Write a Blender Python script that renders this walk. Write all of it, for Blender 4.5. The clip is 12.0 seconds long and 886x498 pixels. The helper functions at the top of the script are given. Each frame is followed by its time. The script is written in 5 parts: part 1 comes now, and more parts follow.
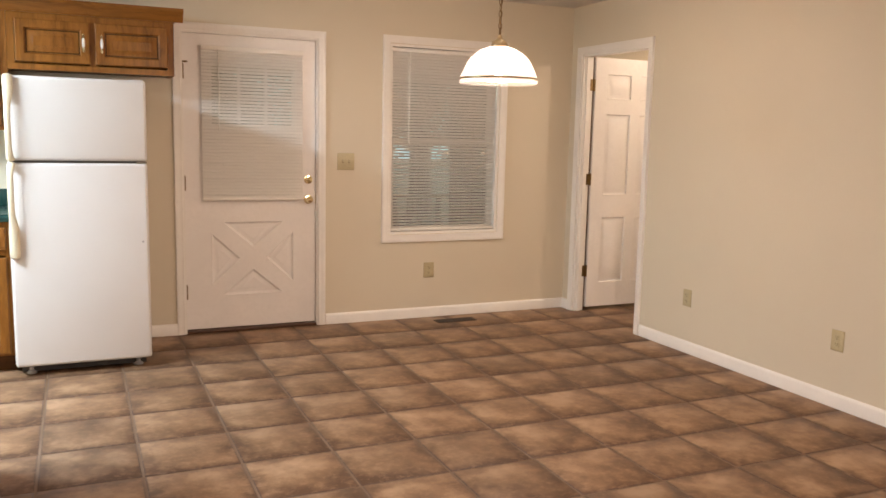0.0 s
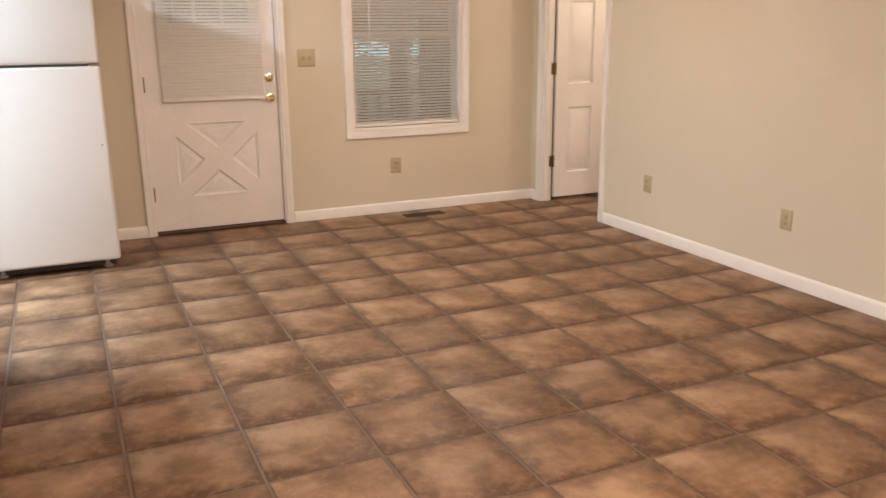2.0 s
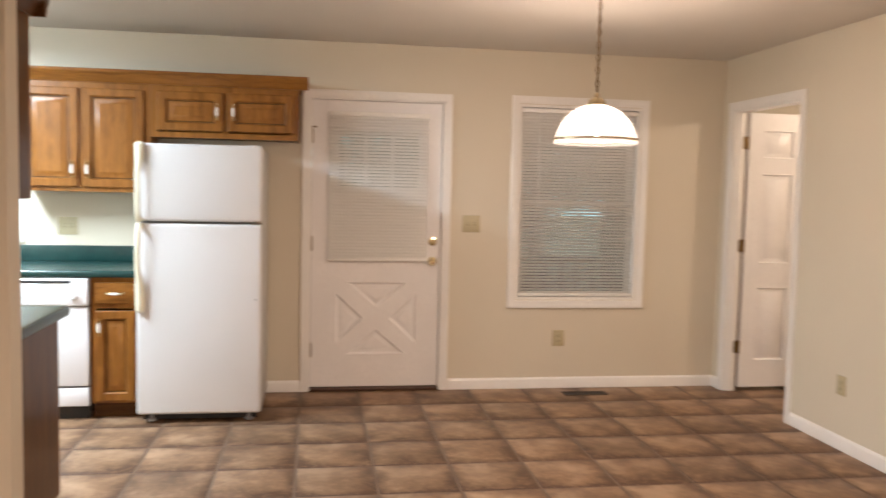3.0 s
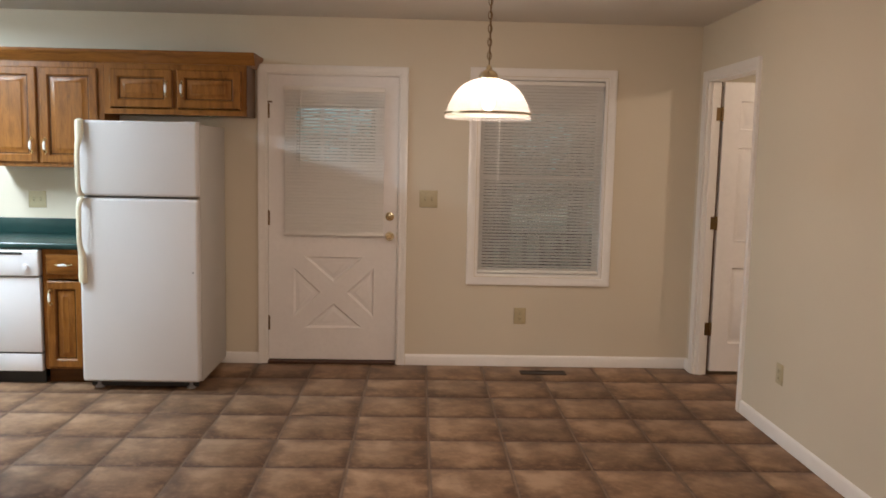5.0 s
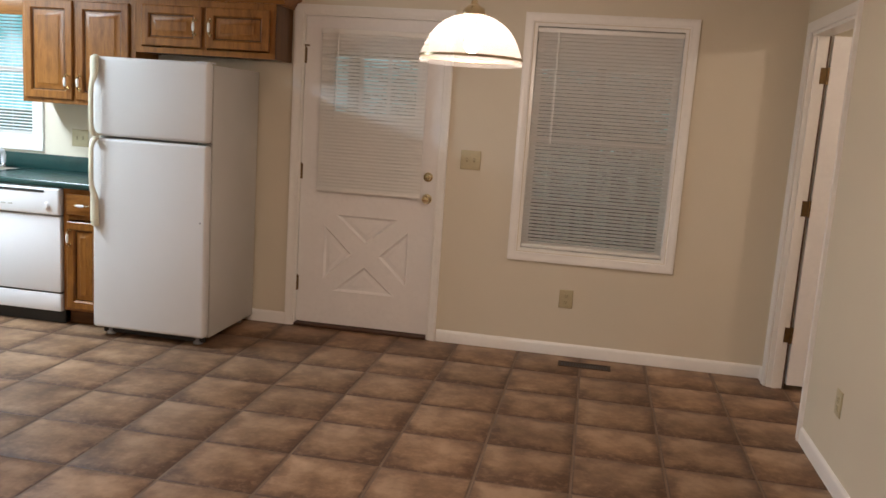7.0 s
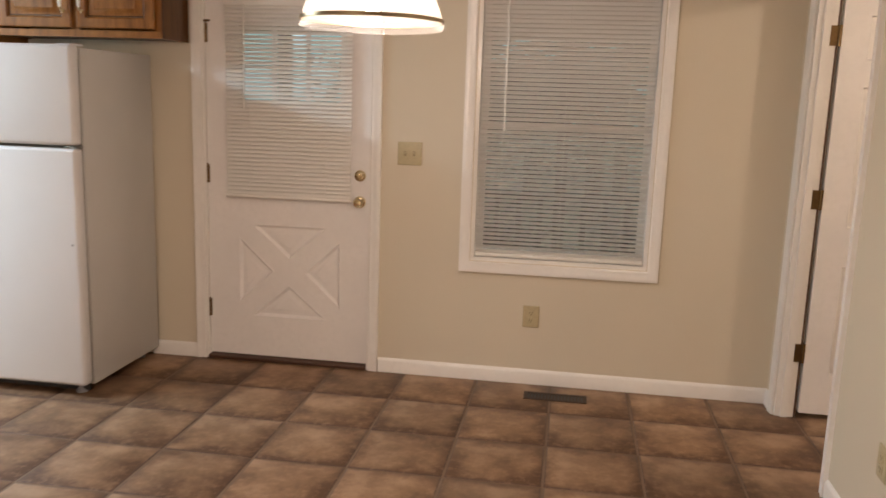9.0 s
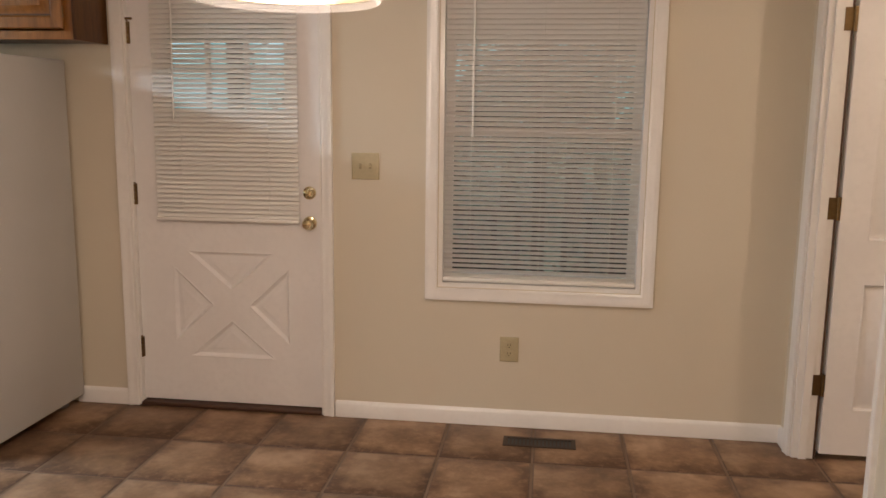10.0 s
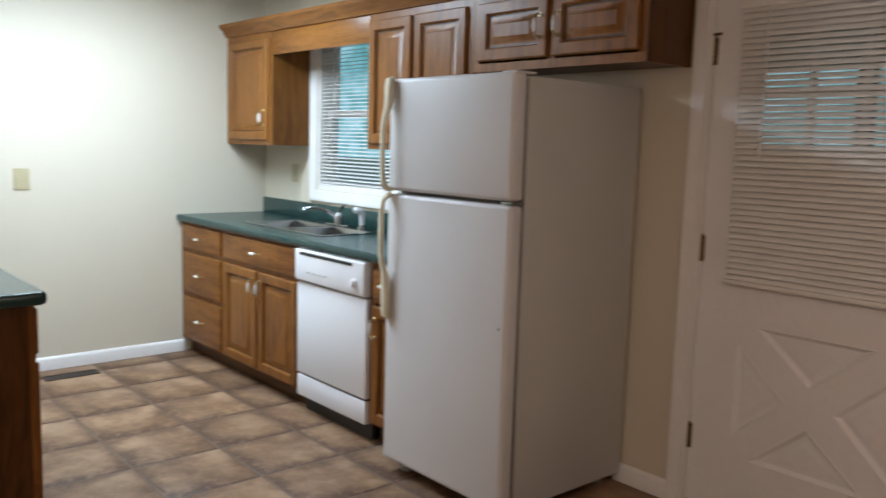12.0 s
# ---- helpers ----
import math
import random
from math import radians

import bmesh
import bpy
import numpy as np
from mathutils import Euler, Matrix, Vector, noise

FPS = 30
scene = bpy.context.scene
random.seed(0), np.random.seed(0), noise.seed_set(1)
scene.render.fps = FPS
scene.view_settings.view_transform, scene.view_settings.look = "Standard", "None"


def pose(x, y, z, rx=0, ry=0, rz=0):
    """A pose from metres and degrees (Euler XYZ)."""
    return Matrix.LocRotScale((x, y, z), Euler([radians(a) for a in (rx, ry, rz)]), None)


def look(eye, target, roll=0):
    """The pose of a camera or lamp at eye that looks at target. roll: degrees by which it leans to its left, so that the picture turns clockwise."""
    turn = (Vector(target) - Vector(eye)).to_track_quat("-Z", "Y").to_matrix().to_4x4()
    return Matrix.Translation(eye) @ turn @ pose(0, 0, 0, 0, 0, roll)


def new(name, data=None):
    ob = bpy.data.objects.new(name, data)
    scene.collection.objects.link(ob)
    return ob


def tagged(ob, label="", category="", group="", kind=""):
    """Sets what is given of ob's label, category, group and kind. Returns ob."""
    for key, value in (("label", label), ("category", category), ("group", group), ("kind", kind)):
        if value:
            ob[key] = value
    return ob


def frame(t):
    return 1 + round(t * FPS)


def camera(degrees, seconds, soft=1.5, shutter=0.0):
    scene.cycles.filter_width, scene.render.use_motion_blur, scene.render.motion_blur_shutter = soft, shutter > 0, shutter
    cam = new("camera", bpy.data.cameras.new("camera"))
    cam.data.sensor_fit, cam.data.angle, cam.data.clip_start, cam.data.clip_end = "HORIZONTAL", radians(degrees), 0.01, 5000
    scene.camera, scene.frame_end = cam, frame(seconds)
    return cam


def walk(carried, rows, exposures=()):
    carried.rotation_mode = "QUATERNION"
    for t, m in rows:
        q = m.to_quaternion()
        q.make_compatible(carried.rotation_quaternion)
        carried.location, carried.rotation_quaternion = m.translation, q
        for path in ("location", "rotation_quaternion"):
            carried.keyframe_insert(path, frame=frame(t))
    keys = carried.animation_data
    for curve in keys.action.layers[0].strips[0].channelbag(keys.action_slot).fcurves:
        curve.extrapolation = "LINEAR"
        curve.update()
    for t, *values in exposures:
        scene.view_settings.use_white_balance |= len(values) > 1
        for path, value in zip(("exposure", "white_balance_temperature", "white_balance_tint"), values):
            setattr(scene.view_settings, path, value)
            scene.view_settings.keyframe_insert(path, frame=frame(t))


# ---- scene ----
cam = camera(56.4, 12.0, shutter=0.4)
PATH = [
    (0, (0.157, 0.082, 1.412), (0.964, 1.891, 1.138), 1.3),
    (0.5, (0.179, -0.05, 1.429), (0.949, 1.771, 1.131), -0.5),
    (1, (0.229, -0.104, 1.417), (1.044, 1.684, 1.047), -1.1),
    (1.5, (0.278, -0.087, 1.404), (1.108, 1.668, 0.921), -2.3),
    (2, (0.305, -0.075, 1.394), (1.108, 1.683, 0.88), -0.5),
    (2.5, (0.507, 0.116, 1.395), (1.02, 1.994, 0.939), 1.5),
    (3, (0.845, 0.09, 1.453), (1.156, 2.061, 1.306), 1.3),
    (3.2, (0.998, 0.062, 1.471), (1.14, 2.051, 1.308), 1.4),
    (4.8, (1.781, 0.059, 1.512), (1.853, 2.048, 1.313), 1.3),
    (5, (1.884, 0.053, 1.504), (1.948, 2.039, 1.281), 1.2),
    (5.5, (2.119, 0.174, 1.477), (2.093, 2.157, 1.221), 2.1),
    (6, (2.368, 0.366, 1.488), (2.226, 2.347, 1.252), 1.8),
    (6.5, (2.636, 0.507, 1.482), (2.314, 2.461, 1.205), 3.9),
    (6.7, (2.708, 0.576, 1.49), (2.371, 2.525, 1.189), 4.2),
    (8.3, (2.768, 1.351, 1.487), (2.408, 3.284, 1.12), 1.3),
    (8.5, (2.796, 1.435, 1.511), (2.443, 3.369, 1.138), 1.5),
    (9, (2.796, 1.643, 1.499), (2.503, 3.588, 1.137), 1.9),
    (9.5, (2.756, 1.941, 1.491), (2.539, 3.905, 1.18), 1.5),
    (10, (2.793, 2.206, 1.451), (2.544, 4.163, 1.123), 0.7),
    (10.5, (2.874, 2.456, 1.455), (2.446, 4.376, 1.093), 2.2),
    (11, (2.792, 2.732, 1.431), (1.969, 4.524, 1.093), 1.4),
    (11.5, (2.594, 2.881, 1.436), (1.385, 4.453, 1.181), 1.4),
    (12, (2.594, 3.073, 1.418), (1.093, 4.37, 1.166), 1.7),
]
walk(cam, [(t, look(eye, target, roll)) for t, eye, target, roll in PATH], [(0, 0.68, 6400, 13), (0.5, 0.72, 6400, 13), (1.5, 0.72, 6300, 13), (2.0, 0.78, 6250, 13), (2.5, 0.76, 6250, 13), (3.2, 0.6, 6100, 12), (4.8, 0.03, 6100, 12), (5.5, 0.0, 6100, 12), (6.7, 0.0, 6050, 12), (8.5, 0.13, 6150, 12), (9.5, 0.6, 6100, 12), (10.0, 0.3, 6100, 12), (10.5, 0.52, 6100, 12), (11.5, 0.0, 5850, 12), (12.0, -0.52, 5850, 12)])

# ---------------------------------------------------------------- world and light
world = bpy.data.worlds.new("sky")
scene.world = world
world.use_nodes = True
wn = world.node_tree.nodes
wn.clear()
sky = wn.new("ShaderNodeTexSky")
sky.sky_type, sky.sun_disc = "NISHITA", False
sky.sun_elevation, sky.sun_rotation = radians(48), radians(160)
sky.air_density, sky.dust_density, sky.ozone_density = 1.0, 0.1, 2.5
bg = wn.new("ShaderNodeBackground")
bg.inputs["Strength"].default_value = 0.13
wo = wn.new("ShaderNodeOutputWorld")
cool = wn.new("ShaderNodeMix")
cool.data_type, cool.blend_type = "RGBA", "MULTIPLY"
cool.inputs[0].default_value, cool.inputs[7].default_value = 1.0, (0.94, 0.96, 0.96, 1)
world.node_tree.links.new(sky.outputs[0], cool.inputs[6])
world.node_tree.links.new(cool.outputs[2], bg.inputs[0])
world.node_tree.links.new(bg.outputs[0], wo.inputs[0])

sun = new("sun", bpy.data.lights.new("sun", "SUN"))
sun.data.energy, sun.data.angle, sun.data.color = 4.2, radians(8), (0.95, 0.98, 1.0)
sun.matrix_world = look((2.0, -5.5, 6.5), (0, 0, 0))

LAMP = Vector((2.212, 4.020, 1.690))          # centre of the pendant's brim
bulb_light = new("pendant_bulb_light", bpy.data.lights.new("pendant_bulb_light", "POINT"))
bulb_light.data.energy, bulb_light.data.color, bulb_light.data.shadow_soft_size = 31, (1.0, 0.755, 0.590), 0.09
bulb_light.location = LAMP + Vector((0, 0, 0.092))

KITCHEN_LIGHT = Vector((-1.48, 4.46, 2.37))
kl = new("kitchen_tube_light", bpy.data.lights.new("kitchen_tube_light", "AREA"))
kl.data.shape, kl.data.size, kl.data.size_y, kl.data.energy, kl.data.color = "RECTANGLE", 0.28, 1.15, 79, (0.80, 0.93, 0.99)
kl.location = KITCHEN_LIGHT - Vector((0, 0, 0.055))

HALL_LIGHT = Vector((1.1, -0.4, 2.36))
hl = new("hall_dome_light", bpy.data.lights.new("hall_dome_light", "AREA"))
hl.data.shape, hl.data.size, hl.data.energy, hl.data.color = "DISK", 0.30, 108, (1.0, 0.765, 0.585)
hl.location = HALL_LIGHT - Vector((0, 0, 0.08))

SIDE_LIGHT = Vector((5.20, 4.62, 2.35))
sl = new("side_room_bulb_light", bpy.data.lights.new("side_room_bulb_light", "POINT"))
sl.data.energy, sl.data.color, sl.data.shadow_soft_size = 27, (1.0, 0.77, 0.58), 0.05
sl.location = SIDE_LIGHT - Vector((0, 0, 0.06))


# ---------------------------------------------------------------- materials
def node_material(name):
    m = bpy.data.materials.new(name)
    m.use_nodes = True
    nt = m.node_tree
    return m, nt, nt.nodes["Principled BSDF"]


def place_coords(nt, scale, stretch=(1, 1, 1)):
    geo = nt.nodes.new("ShaderNodeNewGeometry")
    mp = nt.nodes.new("ShaderNodeMapping")
    mp.inputs["Scale"].default_value = [scale * s for s in stretch]
    nt.links.new(geo.outputs["Position"], mp.inputs["Vector"])
    return mp.outputs[0]


def noise_fac(nt, vec, detail=4.0, rough=0.55):
    n = nt.nodes.new("ShaderNodeTexNoise")
    n.inputs["Scale"].default_value, n.inputs["Detail"].default_value, n.inputs["Roughness"].default_value = 1.0, detail, rough
    nt.links.new(vec, n.inputs["Vector"])
    return n.outputs["Fac"]


def ramp(nt, fac, stops):
    r = nt.nodes.new("ShaderNodeValToRGB")
    while len(r.color_ramp.elements) < len(stops):
        r.color_ramp.elements.new(0.5)
    for e, (p, c) in zip(r.color_ramp.elements, stops):
        e.position, e.color = p, (*c, 1)
    nt.links.new(fac, r.inputs[0])
    return r.outputs[0]


def mixed(nt, a, b, fac, mode="MIX"):
    n = nt.nodes.new("ShaderNodeMix")
    n.data_type, n.blend_type = "RGBA", mode
    for sock, v in ((n.inputs[0], fac), (n.inputs[6], a), (n.inputs[7], b)):
        if isinstance(v, (int, float)):
            sock.default_value = v
        elif isinstance(v, tuple):
            sock.default_value = (*v, 1)
        else:
            nt.links.new(v, sock)
    return n.outputs[2]


def bump(nt, p, height, strength, dist):
    b = nt.nodes.new("ShaderNodeBump")
    b.inputs["Strength"].default_value, b.inputs["Distance"].default_value = strength, dist
    nt.links.new(height, b.inputs["Height"])
    nt.links.new(b.outputs[0], p.inputs["Normal"])


def surface(name, color, rough=0.5, metal=0.0, vary=0.06, scale=3.0, fine=60.0, relief=0.0, coat=0.0, dirt=0.05):
    """A painted or plain surface with a slow stain and a fine grain."""
    m, nt, p = node_material(name)
    slow = noise_fac(nt, place_coords(nt, scale), 5)
    grain = noise_fac(nt, place_coords(nt, fine), 3)
    lo = tuple(c * (1 - vary) for c in color)
    hi = tuple(min(1, c * (1 + vary)) for c in color)
    base = ramp(nt, slow, [(0.3, lo), (0.7, hi)])
    col = mixed(nt, base, tuple(c * (1 - 2 * dirt) for c in color), ramp(nt, grain, [(0.45, (0, 0, 0)), (0.8, (1, 1, 1))]))
    nt.links.new(col, p.inputs["Base Color"])
    p.inputs["Roughness"].default_value, p.inputs["Metallic"].default_value = rough, metal
    p.inputs["Coat Weight"].default_value = coat
    if relief:
        bump(nt, p, grain, relief, 0.002)
    return m


def oak(name, along, dark=1.0):
    """Honey-stained oak; the grain runs along one axis."""
    m, nt, p = node_material(name)
    stretch = {"x": (0.06, 1, 1), "y": (1, 0.06, 1), "z": (1, 1, 0.06)}[along]
    info = nt.nodes.new("ShaderNodeObjectInfo")
    add = nt.nodes.new("ShaderNodeVectorMath")
    add.operation = "MULTIPLY_ADD"
    comb = nt.nodes.new("ShaderNodeCombineXYZ")
    for i in range(3):
        nt.links.new(info.outputs["Random"], comb.inputs[i])
    nt.links.new(comb.outputs[0], add.inputs[0])
    add.inputs[1].default_value = (7, 5, 9)
    # slow swerves bend the grain into arches
    swerve = nt.nodes.new("ShaderNodeVectorMath")
    swerve.operation = "MULTIPLY_ADD"
    bend = nt.nodes.new("ShaderNodeTexNoise")
    bend.inputs["Scale"].default_value, bend.inputs["Detail"].default_value = 1.0, 1.5
    nt.links.new(place_coords(nt, 7.0, tuple(0.4 if q < 1 else 1 for q in stretch)), bend.inputs["Vector"])
    nt.links.new(bend.outputs["Color"], swerve.inputs[0])
    swerve.inputs[1].default_value = (3.2, 3.2, 3.2)
    nt.links.new(place_coords(nt, 30.0, stretch), swerve.inputs[2])
    nt.links.new(swerve.outputs[0], add.inputs[2])
    grain = noise_fac(nt, add.outputs[0], 7, 0.66)
    broad = noise_fac(nt, place_coords(nt, 9.0, stretch), 3)
    pores = noise_fac(nt, place_coords(nt, 260.0, tuple(s if s < 1 else 1 for s in stretch)), 2)
    def tone(r, g, b):
        return (1.06 * r * dark, g * dark, 1.25 * b * dark)
    base = ramp(nt, grain, [(0.28, tone(0.078, 0.027, 0.005)), (0.45, tone(0.175, 0.069, 0.010)), (0.60, tone(0.235, 0.099, 0.015)), (0.8, tone(0.140, 0.053, 0.008))])
    col = mixed(nt, base, tone(0.275, 0.121, 0.018), ramp(nt, broad, [(0.42, (0, 0, 0)), (0.72, (0.6, 0.6, 0.6))]))
    col = mixed(nt, col, tone(0.060, 0.023, 0.007), ramp(nt, pores, [(0.58, (0, 0, 0)), (0.75, (0.55, 0.55, 0.55))]))
    nt.links.new(col, p.inputs["Base Color"])
    p.inputs["Roughness"].default_value = 0.38
    p.inputs["Specular IOR Level"].default_value = 0.2
    p.inputs["Coat Weight"].default_value, p.inputs["Coat Roughness"].default_value = 0.12, 0.2
    bump(nt, p, grain, 0.12, 0.002)
    return m


TX, TY, TP, TQ = 0.768, 5.507, 0.3985, 0.4000      # tile lines: a corner and the two pitches


def tile_material():
    m, nt, p = node_material("brown_stone_look_tile")
    info = nt.nodes.new("ShaderNodeObjectInfo")
    geo = nt.nodes.new("ShaderNodeNewGeometry")
    isl = geo.outputs["Random Per Island"]
    sep = nt.nodes.new("ShaderNodeSeparateXYZ")
    nt.links.new(geo.outputs["Position"], sep.inputs[0])

    def op(kind, a, b=None, c=None):
        n = nt.nodes.new("ShaderNodeMath")
        n.operation = kind
        for s, v in zip(n.inputs, (a, b, c)):
            if v is None:
                continue
            if isinstance(v, (int, float)):
                s.default_value = v
            else:
                nt.links.new(v, s)
        return n.outputs[0]

    ux = op("FRACT", op("DIVIDE", op("SUBTRACT", sep.outputs[0], TX - 40 * TP), TP))
    uy = op("FRACT", op("DIVIDE", op("SUBTRACT", sep.outputs[1], TY - 40 * TQ), TQ))
    cell = nt.nodes.new("ShaderNodeTexWhiteNoise")
    cell.noise_dimensions = "2D"
    cc = nt.nodes.new("ShaderNodeCombineXYZ")
    nt.links.new(op("FLOOR", op("DIVIDE", op("SUBTRACT", sep.outputs[0], TX - 40 * TP), TP)), cc.inputs[0])
    nt.links.new(op("FLOOR", op("DIVIDE", op("SUBTRACT", sep.outputs[1], TY - 40 * TQ), TQ)), cc.inputs[1])
    nt.links.new(cc.outputs[0], cell.inputs["Vector"])
    # distance to the nearest edge, made uneven by noise
    ex = op("MINIMUM", ux, op("SUBTRACT", 1.0, ux))
    ey = op("MINIMUM", uy, op("SUBTRACT", 1.0, uy))
    edge = op("MINIMUM", ex, ey)
    off = nt.nodes.new("ShaderNodeVectorMath")
    off.operation = "MULTIPLY_ADD"
    nt.links.new(cell.outputs["Color"], off.inputs[0])
    off.inputs[1].default_value = (9, 9, 9)
    nt.links.new(place_coords(nt, 5.5), off.inputs[2])
    cloud = noise_fac(nt, off.outputs[0], 5, 0.6)
    speck = noise_fac(nt, place_coords(nt, 26), 5, 0.65)
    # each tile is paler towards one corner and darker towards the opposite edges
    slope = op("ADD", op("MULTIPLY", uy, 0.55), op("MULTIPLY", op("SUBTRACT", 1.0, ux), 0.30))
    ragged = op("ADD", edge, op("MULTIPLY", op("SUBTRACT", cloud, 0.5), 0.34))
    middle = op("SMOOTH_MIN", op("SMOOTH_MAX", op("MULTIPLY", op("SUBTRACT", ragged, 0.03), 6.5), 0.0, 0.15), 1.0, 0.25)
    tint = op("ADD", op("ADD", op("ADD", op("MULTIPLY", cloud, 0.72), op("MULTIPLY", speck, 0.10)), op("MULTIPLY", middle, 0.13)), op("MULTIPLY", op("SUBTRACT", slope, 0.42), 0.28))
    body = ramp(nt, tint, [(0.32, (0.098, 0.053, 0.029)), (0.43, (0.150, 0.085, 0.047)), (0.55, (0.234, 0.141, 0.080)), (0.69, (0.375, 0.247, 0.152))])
    wob = op("ADD", edge, op("MULTIPLY", op("SUBTRACT", cloud, 0.5), 0.10))
    rim = ramp(nt, wob, [(0.0, (0.26, 0.26, 0.26)), (0.05, (0, 0, 0))])
    body = mixed(nt, body, (0.120, 0.068, 0.044), rim)
    body = mixed(nt, body, (0.095, 0.057, 0.039), ramp(nt, edge, [(0.020, (1, 1, 1)), (0.030, (0, 0, 0))]))
    body = mixed(nt, body, (0.33, 0.215, 0.138), ramp(nt, speck, [(0.50, (0, 0, 0)), (0.72, (0.5, 0.5, 0.5))]))
    tone = ramp(nt, cell.outputs["Value"], [(0, (0.86, 0.86, 0.87)), (1, (1.12, 1.10, 1.08))])
    nt.links.new(mixed(nt, body, tone, 1.0, "MULTIPLY"), p.inputs["Base Color"])
    nt.links.new(op("ADD", 0.36, op("MULTIPLY", speck, 0.28)), p.inputs["Roughness"])
    p.inputs["Specular IOR Level"].default_value = 0.30
    bump(nt, p, cloud, 0.25, 0.004)
    return m


def slat_material():
    m, nt, p = node_material("white_vinyl_slat")
    p.inputs["Base Color"].default_value = (0.90, 0.88, 0.84, 1)
    p.inputs["Roughness"].default_value = 0.38
    tr = nt.nodes.new("ShaderNodeBsdfTranslucent")
    tr.inputs[0].default_value = (0.80, 0.78, 0.72, 1)
    mx = nt.nodes.new("ShaderNodeMixShader")
    mx.inputs[0].default_value = 0.11
    nt.links.new(p.outputs[0], mx.inputs[1])
    nt.links.new(tr.outputs[0], mx.inputs[2])
    nt.links.new(mx.outputs[0], nt.nodes["Material Output"].inputs[0])
    return m


def shade_material():
    """Ribbed frosted glass: lets the bulb's light through, spread out."""
    m, nt, p = node_material("frosted_ribbed_glass")
    out = nt.nodes["Material Output"]
    tr = nt.nodes.new("ShaderNodeBsdfTranslucent")
    tr.inputs[0].default_value = (0.36, 0.35, 0.335, 1)
    tp = nt.nodes.new("ShaderNodeBsdfTransparent")
    mx = nt.nodes.new("ShaderNodeMixShader")
    mx.inputs[0].default_value = 0.85
    nt.links.new(tr.outputs[0], mx.inputs[1])
    nt.links.new(tp.outputs[0], mx.inputs[2])
    p.inputs["Base Color"].default_value = (0.9, 0.9, 0.88, 1)
    p.inputs["Roughness"].default_value = 0.15
    mx2 = nt.nodes.new("ShaderNodeMixShader")
    mx2.inputs[0].default_value = 0.96
    nt.links.new(p.outputs[0], mx2.inputs[1])
    nt.links.new(mx.outputs[0], mx2.inputs[2])
    nt.links.new(mx2.outputs[0], out.inputs[0])
    return m


def emitter(name, color, strength):
    m, nt, p = node_material(name)
    p.inputs["Base Color"].default_value = (*color, 1)
    p.inputs["Emission Color"].default_value = (*color, 1)
    p.inputs["Emission Strength"].default_value = strength
    return m


def glass_material():
    m, nt, p = node_material("window_glass")
    p.inputs["Base Color"].default_value = (1, 1, 1, 1)
    p.inputs["Roughness"].default_value = 0.0
    p.inputs["Transmission Weight"].default_value = 1.0
    p.inputs["IOR"].default_value = 1.05
    return m


def leaf_material(name, pale):
    m, nt, p = node_material(name)
    geo = nt.nodes.new("ShaderNodeNewGeometry")
    nt.links.new(ramp(nt, geo.outputs["Random Per Island"], [(q, tuple(v * f for v, f in zip(c, pale))) for q, c in ((0, (0.045, 0.060, 0.042)), (0.6, (0.078, 0.100, 0.070)), (1, (0.12, 0.145, 0.105)))]), p.inputs["Base Color"])
    p.inputs["Roughness"].default_value = 0.6
    p.inputs["Transmission Weight"].default_value = 0.0
    return m


def far_woods_glow_material():
    """Far woods for a flat backdrop: daylight and haze painted in as emission."""
    m, nt, p = node_material("glowing_far_woods")
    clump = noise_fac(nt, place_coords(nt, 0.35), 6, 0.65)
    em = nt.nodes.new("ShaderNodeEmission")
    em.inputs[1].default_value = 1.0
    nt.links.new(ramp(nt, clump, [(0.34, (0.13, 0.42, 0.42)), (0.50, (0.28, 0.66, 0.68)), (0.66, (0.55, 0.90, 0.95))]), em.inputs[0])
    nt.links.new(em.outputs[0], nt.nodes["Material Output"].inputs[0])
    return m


WALL = surface("beige_wall_paint", (0.635, 0.574, 0.455), 0.60, vary=0.025, scale=1.3, fine=170, relief=0.10, dirt=0.01)
CEIL = surface("ceiling_paint", (0.60, 0.565, 0.505), 0.85, vary=0.03, scale=1.5, fine=120, relief=0.2, dirt=0.015)
TRIM = surface("white_gloss_trim", (0.81, 0.79, 0.755), 0.28, vary=0.03, scale=5, fine=40, dirt=0.02)
DOORW = surface("white_door_paint", (0.82, 0.80, 0.785), 0.38, vary=0.03, scale=4, fine=35, dirt=0.02)
APPL = surface("white_appliance_enamel", (0.80, 0.80, 0.82), 0.33, vary=0.015, scale=3, fine=320, relief=0.10, dirt=0.01)
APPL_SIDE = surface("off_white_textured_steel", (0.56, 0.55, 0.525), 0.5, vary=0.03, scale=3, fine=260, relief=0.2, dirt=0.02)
FRIDGE = surface("older_white_enamel", (0.69, 0.685, 0.69), 0.46, vary=0.02, scale=3, fine=320, relief=0.12, dirt=0.015)
CREAM = surface("yellowed_plastic", (0.74, 0.70, 0.54), 0.4, vary=0.06, scale=9, fine=60, dirt=0.03)
GASKET = surface("grey_gasket", (0.22, 0.215, 0.20), 0.6, vary=0.15)
BLACK = surface("black_plastic", (0.02, 0.02, 0.02), 0.5, vary=0.2)
GREY = surface("grey_plastic", (0.30, 0.30, 0.31), 0.45, vary=0.1)
COUNTER = surface("dark_green_laminate", (0.013, 0.046, 0.042), 0.26, vary=0.12, scale=12, fine=300, dirt=0.08)
STEEL = surface("brushed_stainless", (0.32, 0.32, 0.32), 0.20, 1.0, vary=0.06, scale=8, fine=90)
CHROME = surface("chrome", (0.42, 0.42, 0.43), 0.15, 1.0, vary=0.03)
BRASS = surface("polished_brass", (0.82, 0.74, 0.50), 0.13, 1.0, vary=0.08, scale=30)
